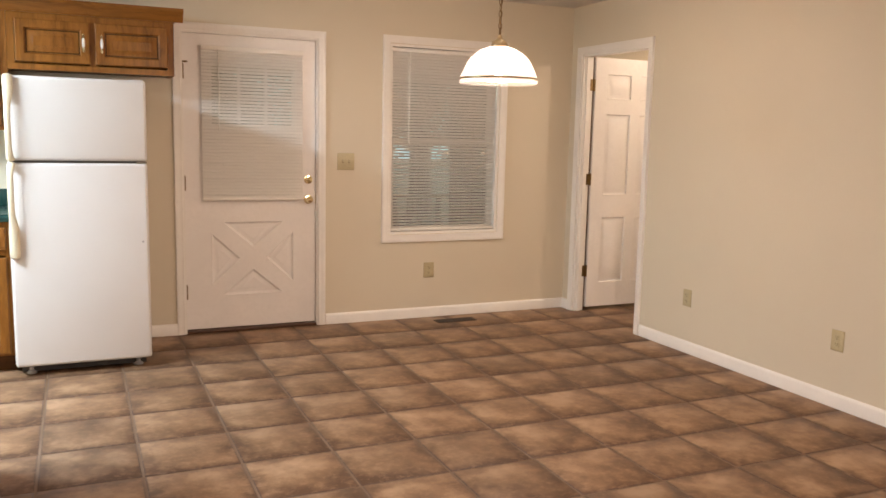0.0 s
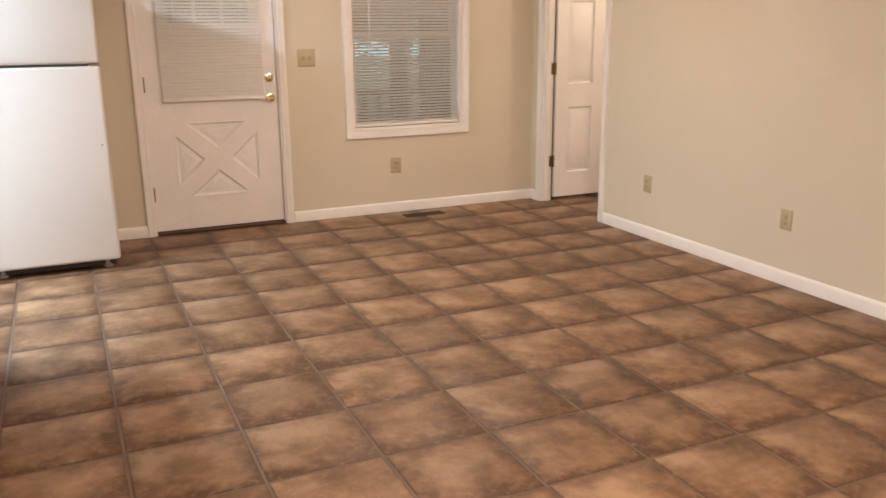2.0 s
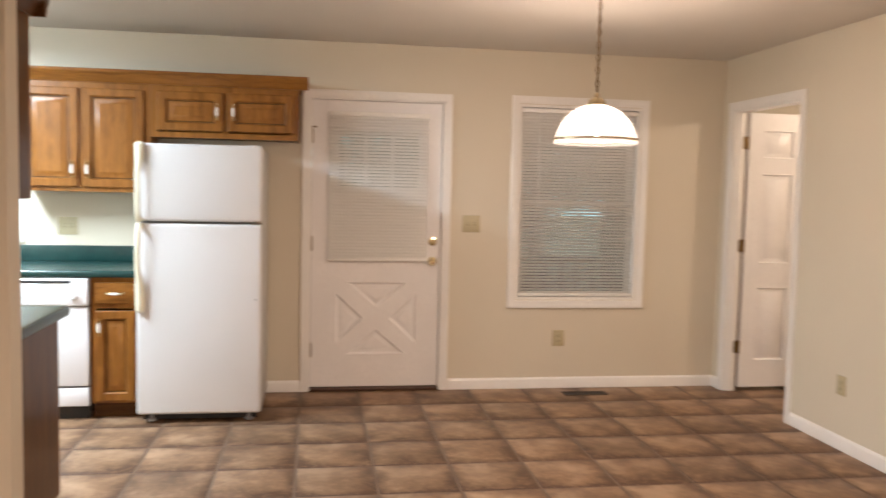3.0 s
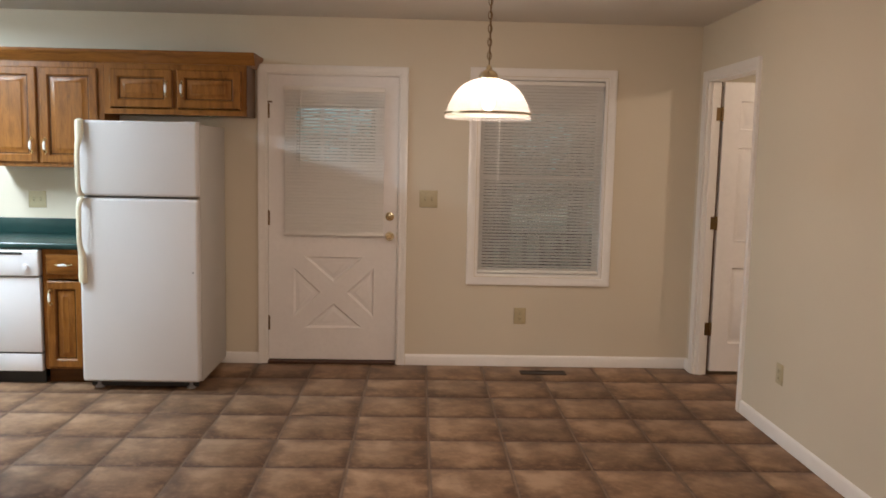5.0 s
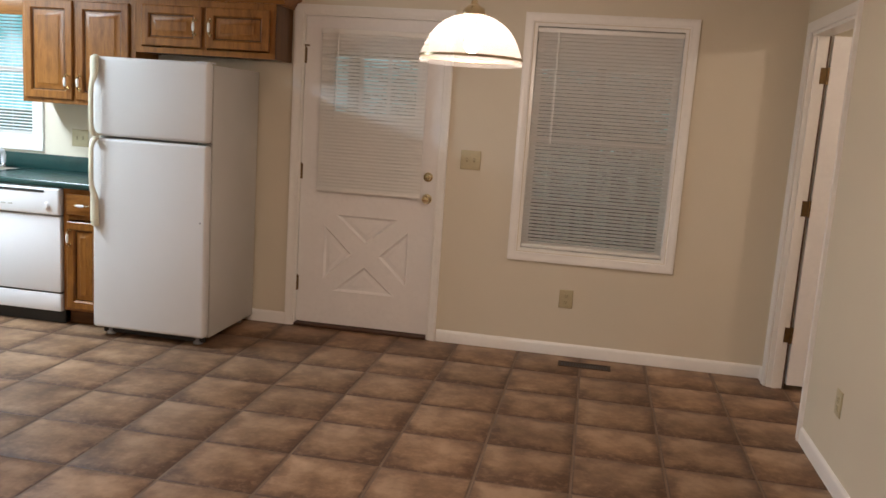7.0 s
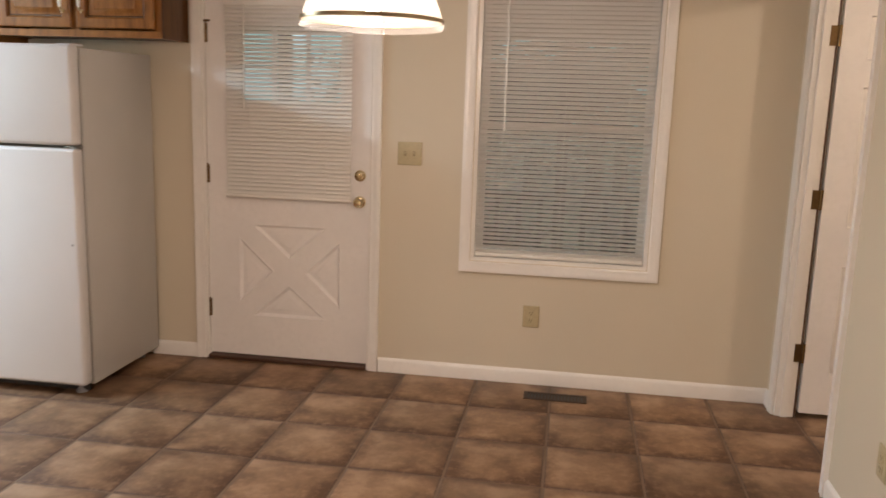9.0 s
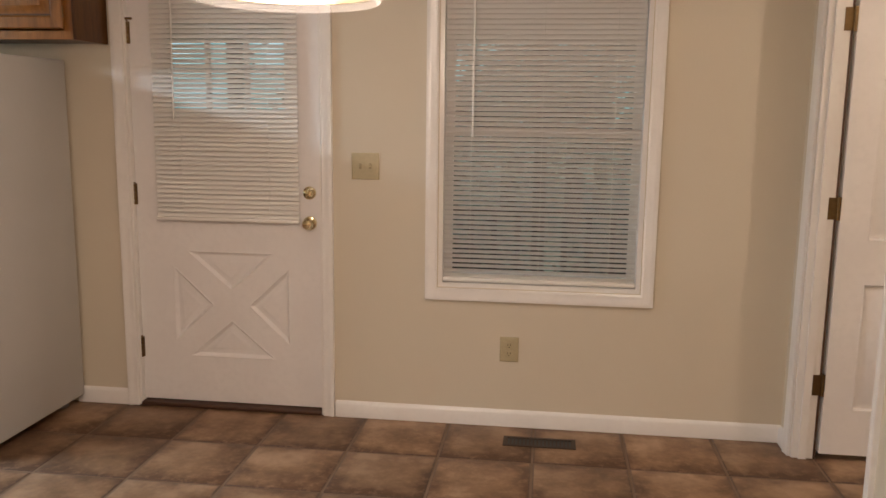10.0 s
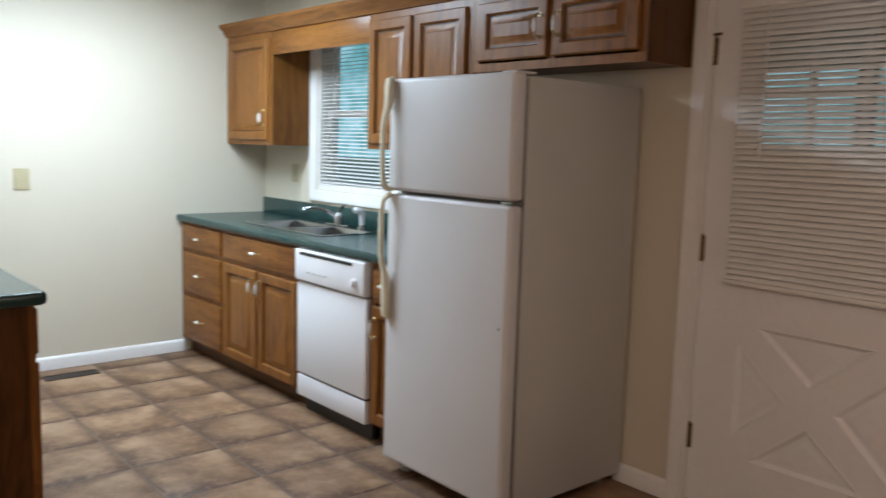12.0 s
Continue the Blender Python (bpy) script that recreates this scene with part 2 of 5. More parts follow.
AGED = surface("aged_brass_hinge", (0.20, 0.13, 0.06), 0.42, 1.0, vary=0.2, scale=40)
ANTIQUE = surface("antique_brass", (0.52, 0.43, 0.27), 0.3, 1.0, vary=0.1, scale=30)
PORCELAIN = surface("white_porcelain", (0.82, 0.80, 0.76), 0.12, vary=0.02)
ALMOND = surface("almond_plate", (0.47, 0.405, 0.25), 0.38, vary=0.03, scale=20)
ALMOND_DARK = surface("almond_toggle_slot", (0.30, 0.25, 0.15), 0.45, vary=0.05)
SLOT = surface("plate_slot", (0.07, 0.055, 0.035), 0.5)
VENT = surface("brown_vent_metal", (0.050, 0.032, 0.022), 0.65, 0.0, vary=0.15)
GROUT = surface("tile_grout", (0.185, 0.122, 0.080), 0.75, vary=0.15, scale=4, fine=120, relief=0.2)
THRESH = surface("threshold_wood", (0.075, 0.034, 0.018), 0.5, vary=0.2, scale=15)
DECK = surface("weathered_deck_board", (0.22, 0.19, 0.16), 0.75, vary=0.2, scale=6, fine=50, relief=0.3)
RAILW = surface("dark_stained_rail", (0.034, 0.028, 0.024), 0.7, vary=0.2, scale=8, fine=60)
GRASS = surface("lawn_ground", (0.065, 0.085, 0.05), 0.9, vary=0.35, scale=0.6, fine=12, relief=0.6)
BARK = surface("tree_bark", (0.10, 0.075, 0.055), 0.9, vary=0.3, scale=7, fine=30, relief=0.8)
SIDING = surface("exterior_siding", (0.62, 0.59, 0.53), 0.7, vary=0.05)
OAK_V, OAK_H, OAK_Y = oak("oak_upright_grain", "z"), oak("oak_level_grain", "x"), oak("oak_depth_grain", "y")
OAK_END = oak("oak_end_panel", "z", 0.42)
# same oak darkened, for the shade on the corner cabinet's side
OAK_SIDE_SHADE = oak("oak_side_panel_shade", "z", 0.62)
# darkened oak that paints the shade into the door panels' grooves
OAK_GROOVE_SHADE = oak("painted_shade_in_grooves", "z", 0.30)
OAK_DARK = oak("oak_toe_board", "x", 0.36)
TILE, SLAT, SHADE, GLASS, LEAF = tile_material(), slat_material(), shade_material(), glass_material(), leaf_material("tree_leaf", (0.62, 0.62, 0.56))
FAR_WOODS_GLOW = far_woods_glow_material()
BULB = emitter("bulb_glow", (1.0, 0.80, 0.55), 30.0)
TUBE = emitter("diffuser_glow", (0.80, 0.93, 0.99), 22.0)
DOME = emitter("dome_glow", (1.0, 0.82, 0.6), 4.0)

# ---------------------------------------------------------------- mesh helpers
ORIGIN = {}


def finish(bm, name, material, origin, angle=38):
    bmesh.ops.recalc_face_normals(bm, faces=bm.faces)
    bmesh.ops.translate(bm, verts=bm.verts, vec=-Vector(origin))
    me = bpy.data.meshes.new(name)
    bm.to_mesh(me)
    bm.free()
    for mat in material if isinstance(material, (list, tuple)) else [material]:
        me.materials.append(mat)
    me.polygons.foreach_set("use_smooth", [True] * len(me.polygons))
    me.set_sharp_from_angle(angle=radians(angle))
    return me


def thing(name, at, label, category, group="", kind=""):
    e = new(name)
    e.location = at
    e.empty_display_size = 0.1
    ORIGIN[e] = Vector(at)
    return tagged(e, label, category, group, kind)


def part(name, bm, material, parent, label=""):
    """Links a bmesh, in the room's coordinates, as one mesh under a thing or a part."""
    ob = new(name, finish(bm, name, material, ORIGIN[parent]))
    ob.parent = parent
    ORIGIN[ob] = ORIGIN[parent]
    return tagged(ob, label)


def solid(name, bm, material, at=(0, 0, 0), label="", category="", group="", kind=""):
    ob = new(name, finish(bm, name, material, at))
    ob.location = at
    ORIGIN[ob] = Vector(at)
    return tagged(ob, label, category, group, kind)


def box(bm, x0, x1, y0, y1, z0, z1, bevel=0.0, seg=2, mat=0):
    vs = [bm.verts.new((x, y, z)) for z in (z0, z1) for y in (y0, y1) for x in (x0, x1)]
    fs = [bm.faces.new([vs[i] for i in q]) for q in ((0, 2, 3, 1), (4, 5, 7, 6), (0, 1, 5, 4), (2, 6, 7, 3), (0, 4, 6, 2), (1, 3, 7, 5))]
    for f in fs:
        f.material_index = mat
    if bevel:
        es = list({e for f in fs for e in f.edges})
        bmesh.ops.bevel(bm, geom=es, offset=bevel, segments=seg, affect="EDGES", profile=0.5)
    return bm


def a_box(*a, **k):
    return box(bmesh.new(), *a, **k)


def inset(poly, d):
    """A convex polygon, counter-clockwise, moved inwards by d."""
    out, n = [], len(poly)
    for i in range(n):
        p0, p1, p2 = (Vector(poly[j % n]) for j in (i - 1, i, i + 1))
        e1, e2 = (p1 - p0).normalized(), (p2 - p1).normalized()
        n1, n2 = Vector((-e1.y, e1.x)), Vector((-e2.y, e2.x))
        b = (n1 + n2).normalized()
        out.append(p1 + b * (d / max(0.2, b.dot(n1))))
    return out


def ringed(bm, poly, rings, place, back=True, shade_rings=()):
    """Rings of a convex polygon: (inset, height) one inside the other, the last filled. place maps (u, v, height) to the room."""
    loops = []
    for d, h in rings:
        loops.append([bm.verts.new(place(q[0], q[1], h)) for q in inset(poly, d)])
    for k, (a, b) in enumerate(zip(loops, loops[1:])):
        for i in range(len(a)):
            j = (i + 1) % len(a)
            bm.faces.new((a[i], a[j], b[j], b[i])).material_index = 1 if k in shade_rings else 0
    bm.faces.new(loops[-1])
    if back:
        bm.faces.new(loops[0][::-1])
    return bm


def rect(u0, u1, v0, v1):
    return [(u0, v0), (u1, v0), (u1, v1), (u0, v1)]


def lathe(bm, profile, at, axis="z", seg=24, mat=0, caps=True):
    """Turns (radius, height) pairs about an axis through at."""
    at = Vector(at)
    put = {"z": lambda c, s, h: Vector((c, s, h)), "y": lambda c, s, h: Vector((c, h, s)), "x": lambda c, s, h: Vector((h, c, s))}[axis]
    rows = []
    for r, h in profile:
        rows.append([bm.verts.new(at + put(r * math.cos(2 * math.pi * i / seg), r * math.sin(2 * math.pi * i / seg), h)) for i in range(seg)])
    for a, b in zip(rows, rows[1:]):
        for i in range(seg):
            j = (i + 1) % seg
            bm.faces.new((a[i], a[j], b[j], b[i])).material_index = mat
    for row, (r, _) in ((rows[0], profile[0]), (rows[-1], profile[-1])):
        if caps and r > 1e-4:
            bm.faces.new(row).material_index = mat
    return bm


def tube(bm, points, radius, seg=8, mat=0, flat=1.0):
    """A round bar along points; radius may be a list, flat squeezes it across its second axis."""
    pts = [Vector(p) for p in points]
    rows, prev = [], None
    for i, p in enumerate(pts):
        d = (pts[min(i + 1, len(pts) - 1)] - pts[max(i - 1, 0)]).normalized()
        a = prev if prev is not None else (Vector((1, 0, 0)) if abs(d.x) < 0.8 else Vector((0, 0, 1)))
        a = (a - d * a.dot(d)).normalized()
        prev = a
        b = d.cross(a)
        r = radius[i] if isinstance(radius, (list, tuple)) else radius
        rows.append([bm.verts.new(p + a * (r * math.cos(2 * math.pi * k / seg)) + b * (flat * r * math.sin(2 * math.pi * k / seg))) for k in range(seg)])
    for u, v in zip(rows, rows[1:]):
        for k in range(seg):
            j = (k + 1) % seg
            bm.faces.new((u[k], u[j], v[j], v[k])).material_index = mat
    for row in (rows[0], rows[-1]):
        bm.faces.new(row).material_index = mat
    return bm


def sweep_rect(bm, x0, x1, z0, z1, profile, place, sides="lrtb"):
    """A mitred moulding round a rectangle. profile: (outwards from the opening, height off the wall). place maps (u, v, h)."""
    def corner(u, v, du, dv):
        return [bm.verts.new(place(u + du * o, v + dv * o, h)) for o, h in profile]
    bottom = 0 if "b" not in sides else -1
    bl, br = corner(x0, z0, -1, bottom), corner(x1, z0, 1, bottom)
    tl, tr = corner(x0, z1, -1, 1), corner(x1, z1, 1, 1)
    runs = {"l": (bl, tl), "t": (tl, tr), "r": (tr, br), "b": (br, bl)}
    n = len(profile)
    for s in sides:
        a, b = runs[s]
        for i in range(n):
            j = (i + 1) % n
            bm.faces.new((a[i], a[j], b[j], b[i]))
    if "b" not in sides:
        bm.faces.new(bl)
        bm.faces.new(br)
    return bm


def run_profile(bm, p0, p1, out, profile):
    """A straight moulding from p0 to p1 (on the wall, at the floor). out: direction off the wall; profile: (off the wall, height)."""
    rows = []
    for p in (p0, p1):
        rows.append([bm.verts.new((p[0] + out[0] * o, p[1] + out[1] * o, p[2] + h)) for o, h in profile])
    n = len(profile)
    for i in range(n):
        j = (i + 1) % n
        bm.faces.new((rows[0][i], rows[0][j], rows[1][j], rows[1][i]))
    bm.faces.new(rows[0])
    bm.faces.new(rows[1])
    return bm


# ---------------------------------------------------------------- structure
Y = 5.905                 # inner face of the door and window wall
X_E, X_W = 3.862, -2.600   # inner faces of the side walls
Y_S = -3.0                # wall behind the start
H = 2.44
T = 0.13
TE = 0.096

DOOR = (0.812, 1.762, 2.066)             # opening: x0, x1, top
WIN = (2.300, 3.212, 0.655, 2.066)       # opening: x0, x1, z0, z1
SWIN = (-1.925, -1.115, 1.110, 2.066)
SIDE = (4.912, 5.752, 2.066)             # doorway in the side wall: y0, y1, top


def wall_cells(bm, spans, holes, make):
    us = sorted({u for s in [spans] for u in s[:2]} | {u for h in holes for u in h[:2]})
    for u0, u1 in zip(us, us[1:]):
        mid = (u0 + u1) / 2
        cut = sorted((h[2], h[3]) for h in holes if h[0] < mid < h[1])
        z = 0.0
        for a, b in cut:
            if a > z:
                make(bm, u0, u1, z, a)
            z = b
        if z < H:
            make(bm, u0, u1, z, H)
    return bm


bm = wall_cells(bmesh.new(), (X_W - T, X_E + T), [(DOOR[0], DOOR[1], 0, DOOR[2]), WIN, SWIN], lambda b, u0, u1, z0, z1: box(b, u0, u1, Y, Y + T, z0, z1))
solid("wall_north", bm, WALL, label="beige painted wall with a door and two windows", category="wall", kind="structure")
bm = wall_cells(bmesh.new(), (Y_S, Y), [(SIDE[0], SIDE[1], 0, SIDE[2])], lambda b, u0, u1, z0, z1: box(b, X_E, X_E + TE, u0, u1, z0, z1))
solid("wall_east", bm, WALL, label="beige painted wall with an open doorway by the corner", category="wall", kind="structure")
solid("wall_west", a_box(X_W - T, X_W, Y_S, Y, 0, H), WALL, label="pale kitchen wall at the cabinet end", category="wall", kind="structure")
solid("wall_south", a_box(X_W - T, X_E + T, Y_S - T, Y_S, 0, H), WALL, label="plain beige wall closing the room", category="wall", kind="structure")
PE, PY0, PY1 = -0.152, 3.008, 3.120
solid("wall_partition", a_box(X_W, PE, PY0, PY1, 0, H, bevel=0.0), WALL, label="beige stub wall between room and kitchen", category="wall", kind="structure")
solid("ceiling", a_box(X_W - T, X_E + T, Y_S - T, Y + T, H, H + 0.12), CEIL, label="flat off-white painted ceiling", category="ceiling", kind="structure")
# the room behind the open inner door
bm = bmesh.new()
box(bm, X_E + TE, 6.2, 6.35, 6.45, 0, H)
box(bm, 6.2, 6.3, 3.9, 6.45, 0, H)
box(bm, X_E + TE, 6.3, 3.8, 3.9, 0, H)
solid("wall_side_room", bm, WALL, label="plain beige walls of the side room", category="wall", kind="structure")
solid("ceiling_side_room", a_box(X_E + TE, 6.3, 3.8, 6.45, H, H + 0.1), CEIL, label="plain ceiling of the side room", category="ceiling", kind="structure")

# base boards
BASE = [(0, 0), (0.014, 0), (0.014, 0.062), (0.011, 0.070), (0.006, 0.076), (0.0, 0.080)]


def baseboard(p0, p1, out):
    solid("baseboard", run_profile(bmesh.new(), (*p0, 0.001), (*p1, 0.001), out, BASE), TRIM, label="white painted baseboard along the wall", category="baseboard", kind="structure")


baseboard((0.50, Y), (0.766, Y), (0, -1))
baseboard((1.814, Y), (X_E, Y), (0, -1))
baseboard((X_E, Y_S), (X_E, 4.851), (-1, 0))
baseboard((X_E, 5.811), (X_E, Y - 0.014), (-1, 0))
baseboard((X_W, PY1), (X_W, 5.30), (1, 0))
baseboard((X_W, Y_S), (X_W, PY0), (1, 0))
baseboard((X_W, PY0), (PE, PY0), (0, -1))
baseboard((PE, PY0 - 0.014), (PE, PY1), (1, 0))
baseboard((X_W, Y_S), (X_E, Y_S), (0, 1))

# casings
CASING = [(0.004, 0), (0.004, 0.010), (0.012, 0.014), (0.020, 0.012), (0.034, 0.016), (0.050, 0.020), (0.058, 0.018), (0.060, 0)]


def north(u, v, h):
    return (u, Y - h, v)


def east(u, v, h):
    return (X_E - h, u, v)


solid("trim_entry_door", sweep_rect(bmesh.new(), DOOR[0] + 0.012, DOOR[1] - 0.012, 0.001, DOOR[2] - 0.012, CASING, north, "ltr"), TRIM, label="white moulded casing round the entry door", category="casing", kind="structure")
solid("trim_window", sweep_rect(bmesh.new(), WIN[0], WIN[1], WIN[2], WIN[3], CASING, north), TRIM, label="white moulded casing round the tall window", category="casing", kind="structure")
WIDE = [(o * 1.25, h) for o, h in CASING]
solid("trim_sink_window", sweep_rect(bmesh.new(), SWIN[0], SWIN[1], SWIN[2], SWIN[3], WIDE, north), TRIM, label="white casing round the window over the sink", category="casing", kind="structure")
solid("trim_inner_door", sweep_rect(bmesh.new(), SIDE[0] + 0.006, SIDE[1] - 0.006, 0.001, SIDE[2] - 0.006, CASING, east, "ltr"), TRIM, label="white moulded casing round the inner doorway", category="casing", kind="structure")


def jamb_lining(name, fixed, a0, a1, top, depth0, depth1, along, label):
    bm = bmesh.new()
    t = 0.018
    for u0, u1, z0, z1 in ((a0, a0 + t, 0.001, top), (a1 - t, a1, 0.001, top), (a0 + t, a1 - t, top - t, top)):
        if along == "x":
            box(bm, u0, u1, depth0, depth1, z0, z1)
        else:
            box(bm, depth0, depth1, u0, u1, z0, z1)
    return solid(name, bm, TRIM, label=label, category="door frame", kind="structure")


jamb_lining("door_frame_entry", Y, DOOR[0] - 0.0, DOOR[1], DOOR[2], Y + 0.002, Y + T + 0.01, "x", "white jamb lining of the entry door")
jamb_lining("door_frame_inner", X_E, SIDE[0], SIDE[1], SIDE[2], X_E + 0.002, X_E + TE + 0.004, "y", "white jamb lining of the inner doorway")
bm = bmesh.new()
box(bm, X_E + 0.028, X_E + 0.060, SIDE[1] - 0.030, SIDE[1] - 0.018, 0.001, SIDE[2] - 0.018)
box(bm, X_E + 0.028, X_E + 0.060, SIDE[0] + 0.018, SIDE[0] + 0.030, 0.001, SIDE[2] - 0.018)
solid("trim_door_stop", bm, TRIM, label="white door stop strips in the doorway", category="door stop", kind="structure")
# dark strip stands in for the shade in the gap beside the leaf
solid("trim_hinge_rebate", a_box(X_E + TE - 0.006, X_E + TE + 0.003, SIDE[1] - 0.0195, SIDE[1] - 0.0175, 0.001, SIDE[2] - 0.018), THRESH, label="narrow dark strip painting the shaded hinge gap", category="door frame", kind="structure")
solid("threshold", a_box(DOOR[0] + 0.018, DOOR[1] - 0.018, Y - 0.012, Y + T, 0.002, 0.020, bevel=0.004), THRESH, label="dark brown wooden threshold under the door", category="threshold", kind="structure")

# ---------------------------------------------------------------- entry door
D0, D1, DZ0, DZ1, DY = 0.832, 1.742, 0.026, 2.046, Y + 0.030
GX0, GX1, GZ0, GZ1 = 1.02, 1.58, 1.440, 1.850
door = thing("door_1", ((D0 + D1) / 2, DY + 0.02, 0.02), "white entry door with crossbuck panel and small panes", "door", kind="structure")


def on_door(u, v, h):
    return (u, DY - h, v)


CX, CZ = 1.294, 0.515
hx, hz = 0.290, 0.262
TRIS = []
for tri in (((-0.222, hz), (0.222, hz), (0, 0.072)), ((-0.222, -hz), (0.222, -hz), (0, -0.072)),
            ((-hx, -0.192), (-hx, 0.192), (-0.085, 0)), ((hx, -0.192), (hx, 0.192), (0.085, 0))):
    q = [(CX + p[0], CZ + p[1]) for p in tri]
    turned = (q[1][0] - q[0][0]) * (q[2][1] - q[0][1]) - (q[1][1] - q[0][1]) * (q[2][0] - q[0][0])
    TRIS.append(q if turned > 0 else q[::-1])
LZT = 0.86                # the panelled skin reaches up to here
bm = bmesh.new()
for q in ((D0, GX0, LZT, DZ1), (GX1, D1, LZT, DZ1), (GX0, GX1, LZT, GZ0), (GX0, GX1, GZ1, DZ1)):
    box(bm, q[0], q[1], DY, DY + 0.044, q[2], q[3])
box(bm, D0, D1, DY + 0.014, DY + 0.044, DZ0, LZT)
edges = []
for loop in [rect(D0, D1, DZ0, LZT)] + TRIS:
    vs = [bm.verts.new(on_door(u, v, 0)) for u, v in loop]
    edges += [bm.edges.new((vs[i], vs[(i + 1) % len(vs)])) for i in range(len(vs))]
bmesh.ops.triangle_fill(bm, use_beauty=True, edges=edges, normal=(0, -1, 0))
for u in (D0, D1):
    bm.faces.new([bm.verts.new(p) for p in ((u, DY, DZ0), (u, DY + 0.014, DZ0), (u, DY + 0.014, LZT), (u, DY, LZT))])
part("slab", bm, DOORW, door)
for q in TRIS:
    part("crossbuck_panel", ringed(bmesh.new(), q, [(0.0, 0.0), (0.003, 0.002), (0.018, -0.0135), (0.026, -0.0135), (0.046, 0.001), (0.052, 0.001)], on_door, False), DOORW, door)
part("window_frame", sweep_rect(bmesh.new(), GX0, GX1, GZ0, GZ1, [(0.0, -0.006), (0.0, 0.006), (0.016, 0.010), (0.024, 0.001)], on_door), DOORW, door)
for i in range(3):
    for k in range(2):
        w, h = (GX1 - GX0) / 3, (GZ1 - GZ0) / 2
        pane = part("pane", a_box(GX0 + i * w + 0.008, GX0 + (i + 1) * w - 0.008, DY + 0.018, DY + 0.022, GZ0 + k * h + 0.008, GZ0 + (k + 1) * h - 0.008), GLASS, door)
        pane.visible_shadow = False
bm = bmesh.new()
for i in (1, 2):
    u = GX0 + i * (GX1 - GX0) / 3
    box(bm, u - 0.010, u + 0.010, DY + 0.008, DY + 0.036, GZ0, GZ1)
u = (GZ0 + GZ1) / 2
box(bm, GX0, GX1, DY + 0.0085, DY + 0.0355, u - 0.010, u + 0.010)
part("muntin", bm, DOORW, door)
for z, r in ((0.928, 0.027), (1.070, 0.023)):
    bm = bmesh.new()
    at = (1.690, DY, z)
    if z < 1:
        lathe(bm, [(0.0, -0.060), (0.020, -0.058), (0.0265, -0.046), (0.024, -0.034), (0.014, -0.026), (0.012, -0.014), (0.030, -0.010), (0.033, -0.003), (0.033, 0.0)], at, "y")
        part("door_knob", bm, BRASS, door, "polished brass door knob")
    else:
        lathe(bm, [(0.0, -0.024), (0.016, -0.022), (0.021, -0.012), (0.030, -0.010), (0.031, 0.0)], at, "y")
        box(bm, at[0] - 0.004, at[0] + 0.004, DY - 0.040, DY - 0.022, z - 0.015, z + 0.015, bevel=0.002)
        part("deadbolt", bm, BRASS, door, "polished brass deadbolt turn")
part("strike_plate", a_box(D1 - 0.001, D1 + 0.003, DY - 0.006, DY + 0.02, 0.895, 0.955), BRASS, door)


def hinge(parent, x, y, z, h=0.10, pin=False):
    bm = bmesh.new()
    for k in range(5):
        lathe(bm, [(0.0085, 0), (0.0085, h / 5 - 0.002)], (x, y, z - h / 2 + k * h / 5), "z", 10)
    lathe(bm, [(0.0, h / 2 + 0.008), (0.006, h / 2 + 0.006), (0.0085, h / 2)], (x, y, z), "z", 10)
    box(bm, x - 0.012, x + 0.012, y + 0.004, y + 0.0075, z - h / 2, z + h / 2)
    if pin:   # hinge-pin stop
        tube(bm, [(x - 0.030, y - 0.010, z + h / 2 + 0.012), (x + 0.034, y - 0.014, z + h / 2 + 0.012)], 0.0055, 8)
    part("hinge", bm, AGED, parent, "aged brass hinge")


for z, pin in ((1.795, True), (1.045, False), (0.290, False)):
    hinge(door, D0 - 0.003, DY - 0.008, z, pin=pin)


# ---------------------------------------------------------------- blinds
def slat_mesh(width, chord=0.0265, tilt=-23.0):
    bm = bmesh.new()
    n, th = 4, 0.0006
    c, s = math.cos(radians(tilt)), math.sin(radians(tilt))
    rows = []
    for side in (1, -1):
        row = []
        for k in range(n + 1):
            a = (k / n - 0.5) * chord
            crown = 0.0022 * (1 - (2 * k / n - 1) ** 2) + side * th
            # the room-side edge stands high
            yy, zz = a * c + crown * s, -a * s + crown * c
            row.append([bm.verts.new((x, yy, zz)) for x in (-width / 2, width / 2)])
        rows.append(row)
    for row in rows:
        for p, q in zip(row, row[1:]):
            bm.faces.new((p[0], p[1], q[1], q[0]))
    for k in (0, n):
        bm.faces.new((rows[0][k][0], rows[0][k][1], rows[1][k][1], rows[1][k][0]))
    return finish(bm, "slat", SLAT, (0, 0, 0))


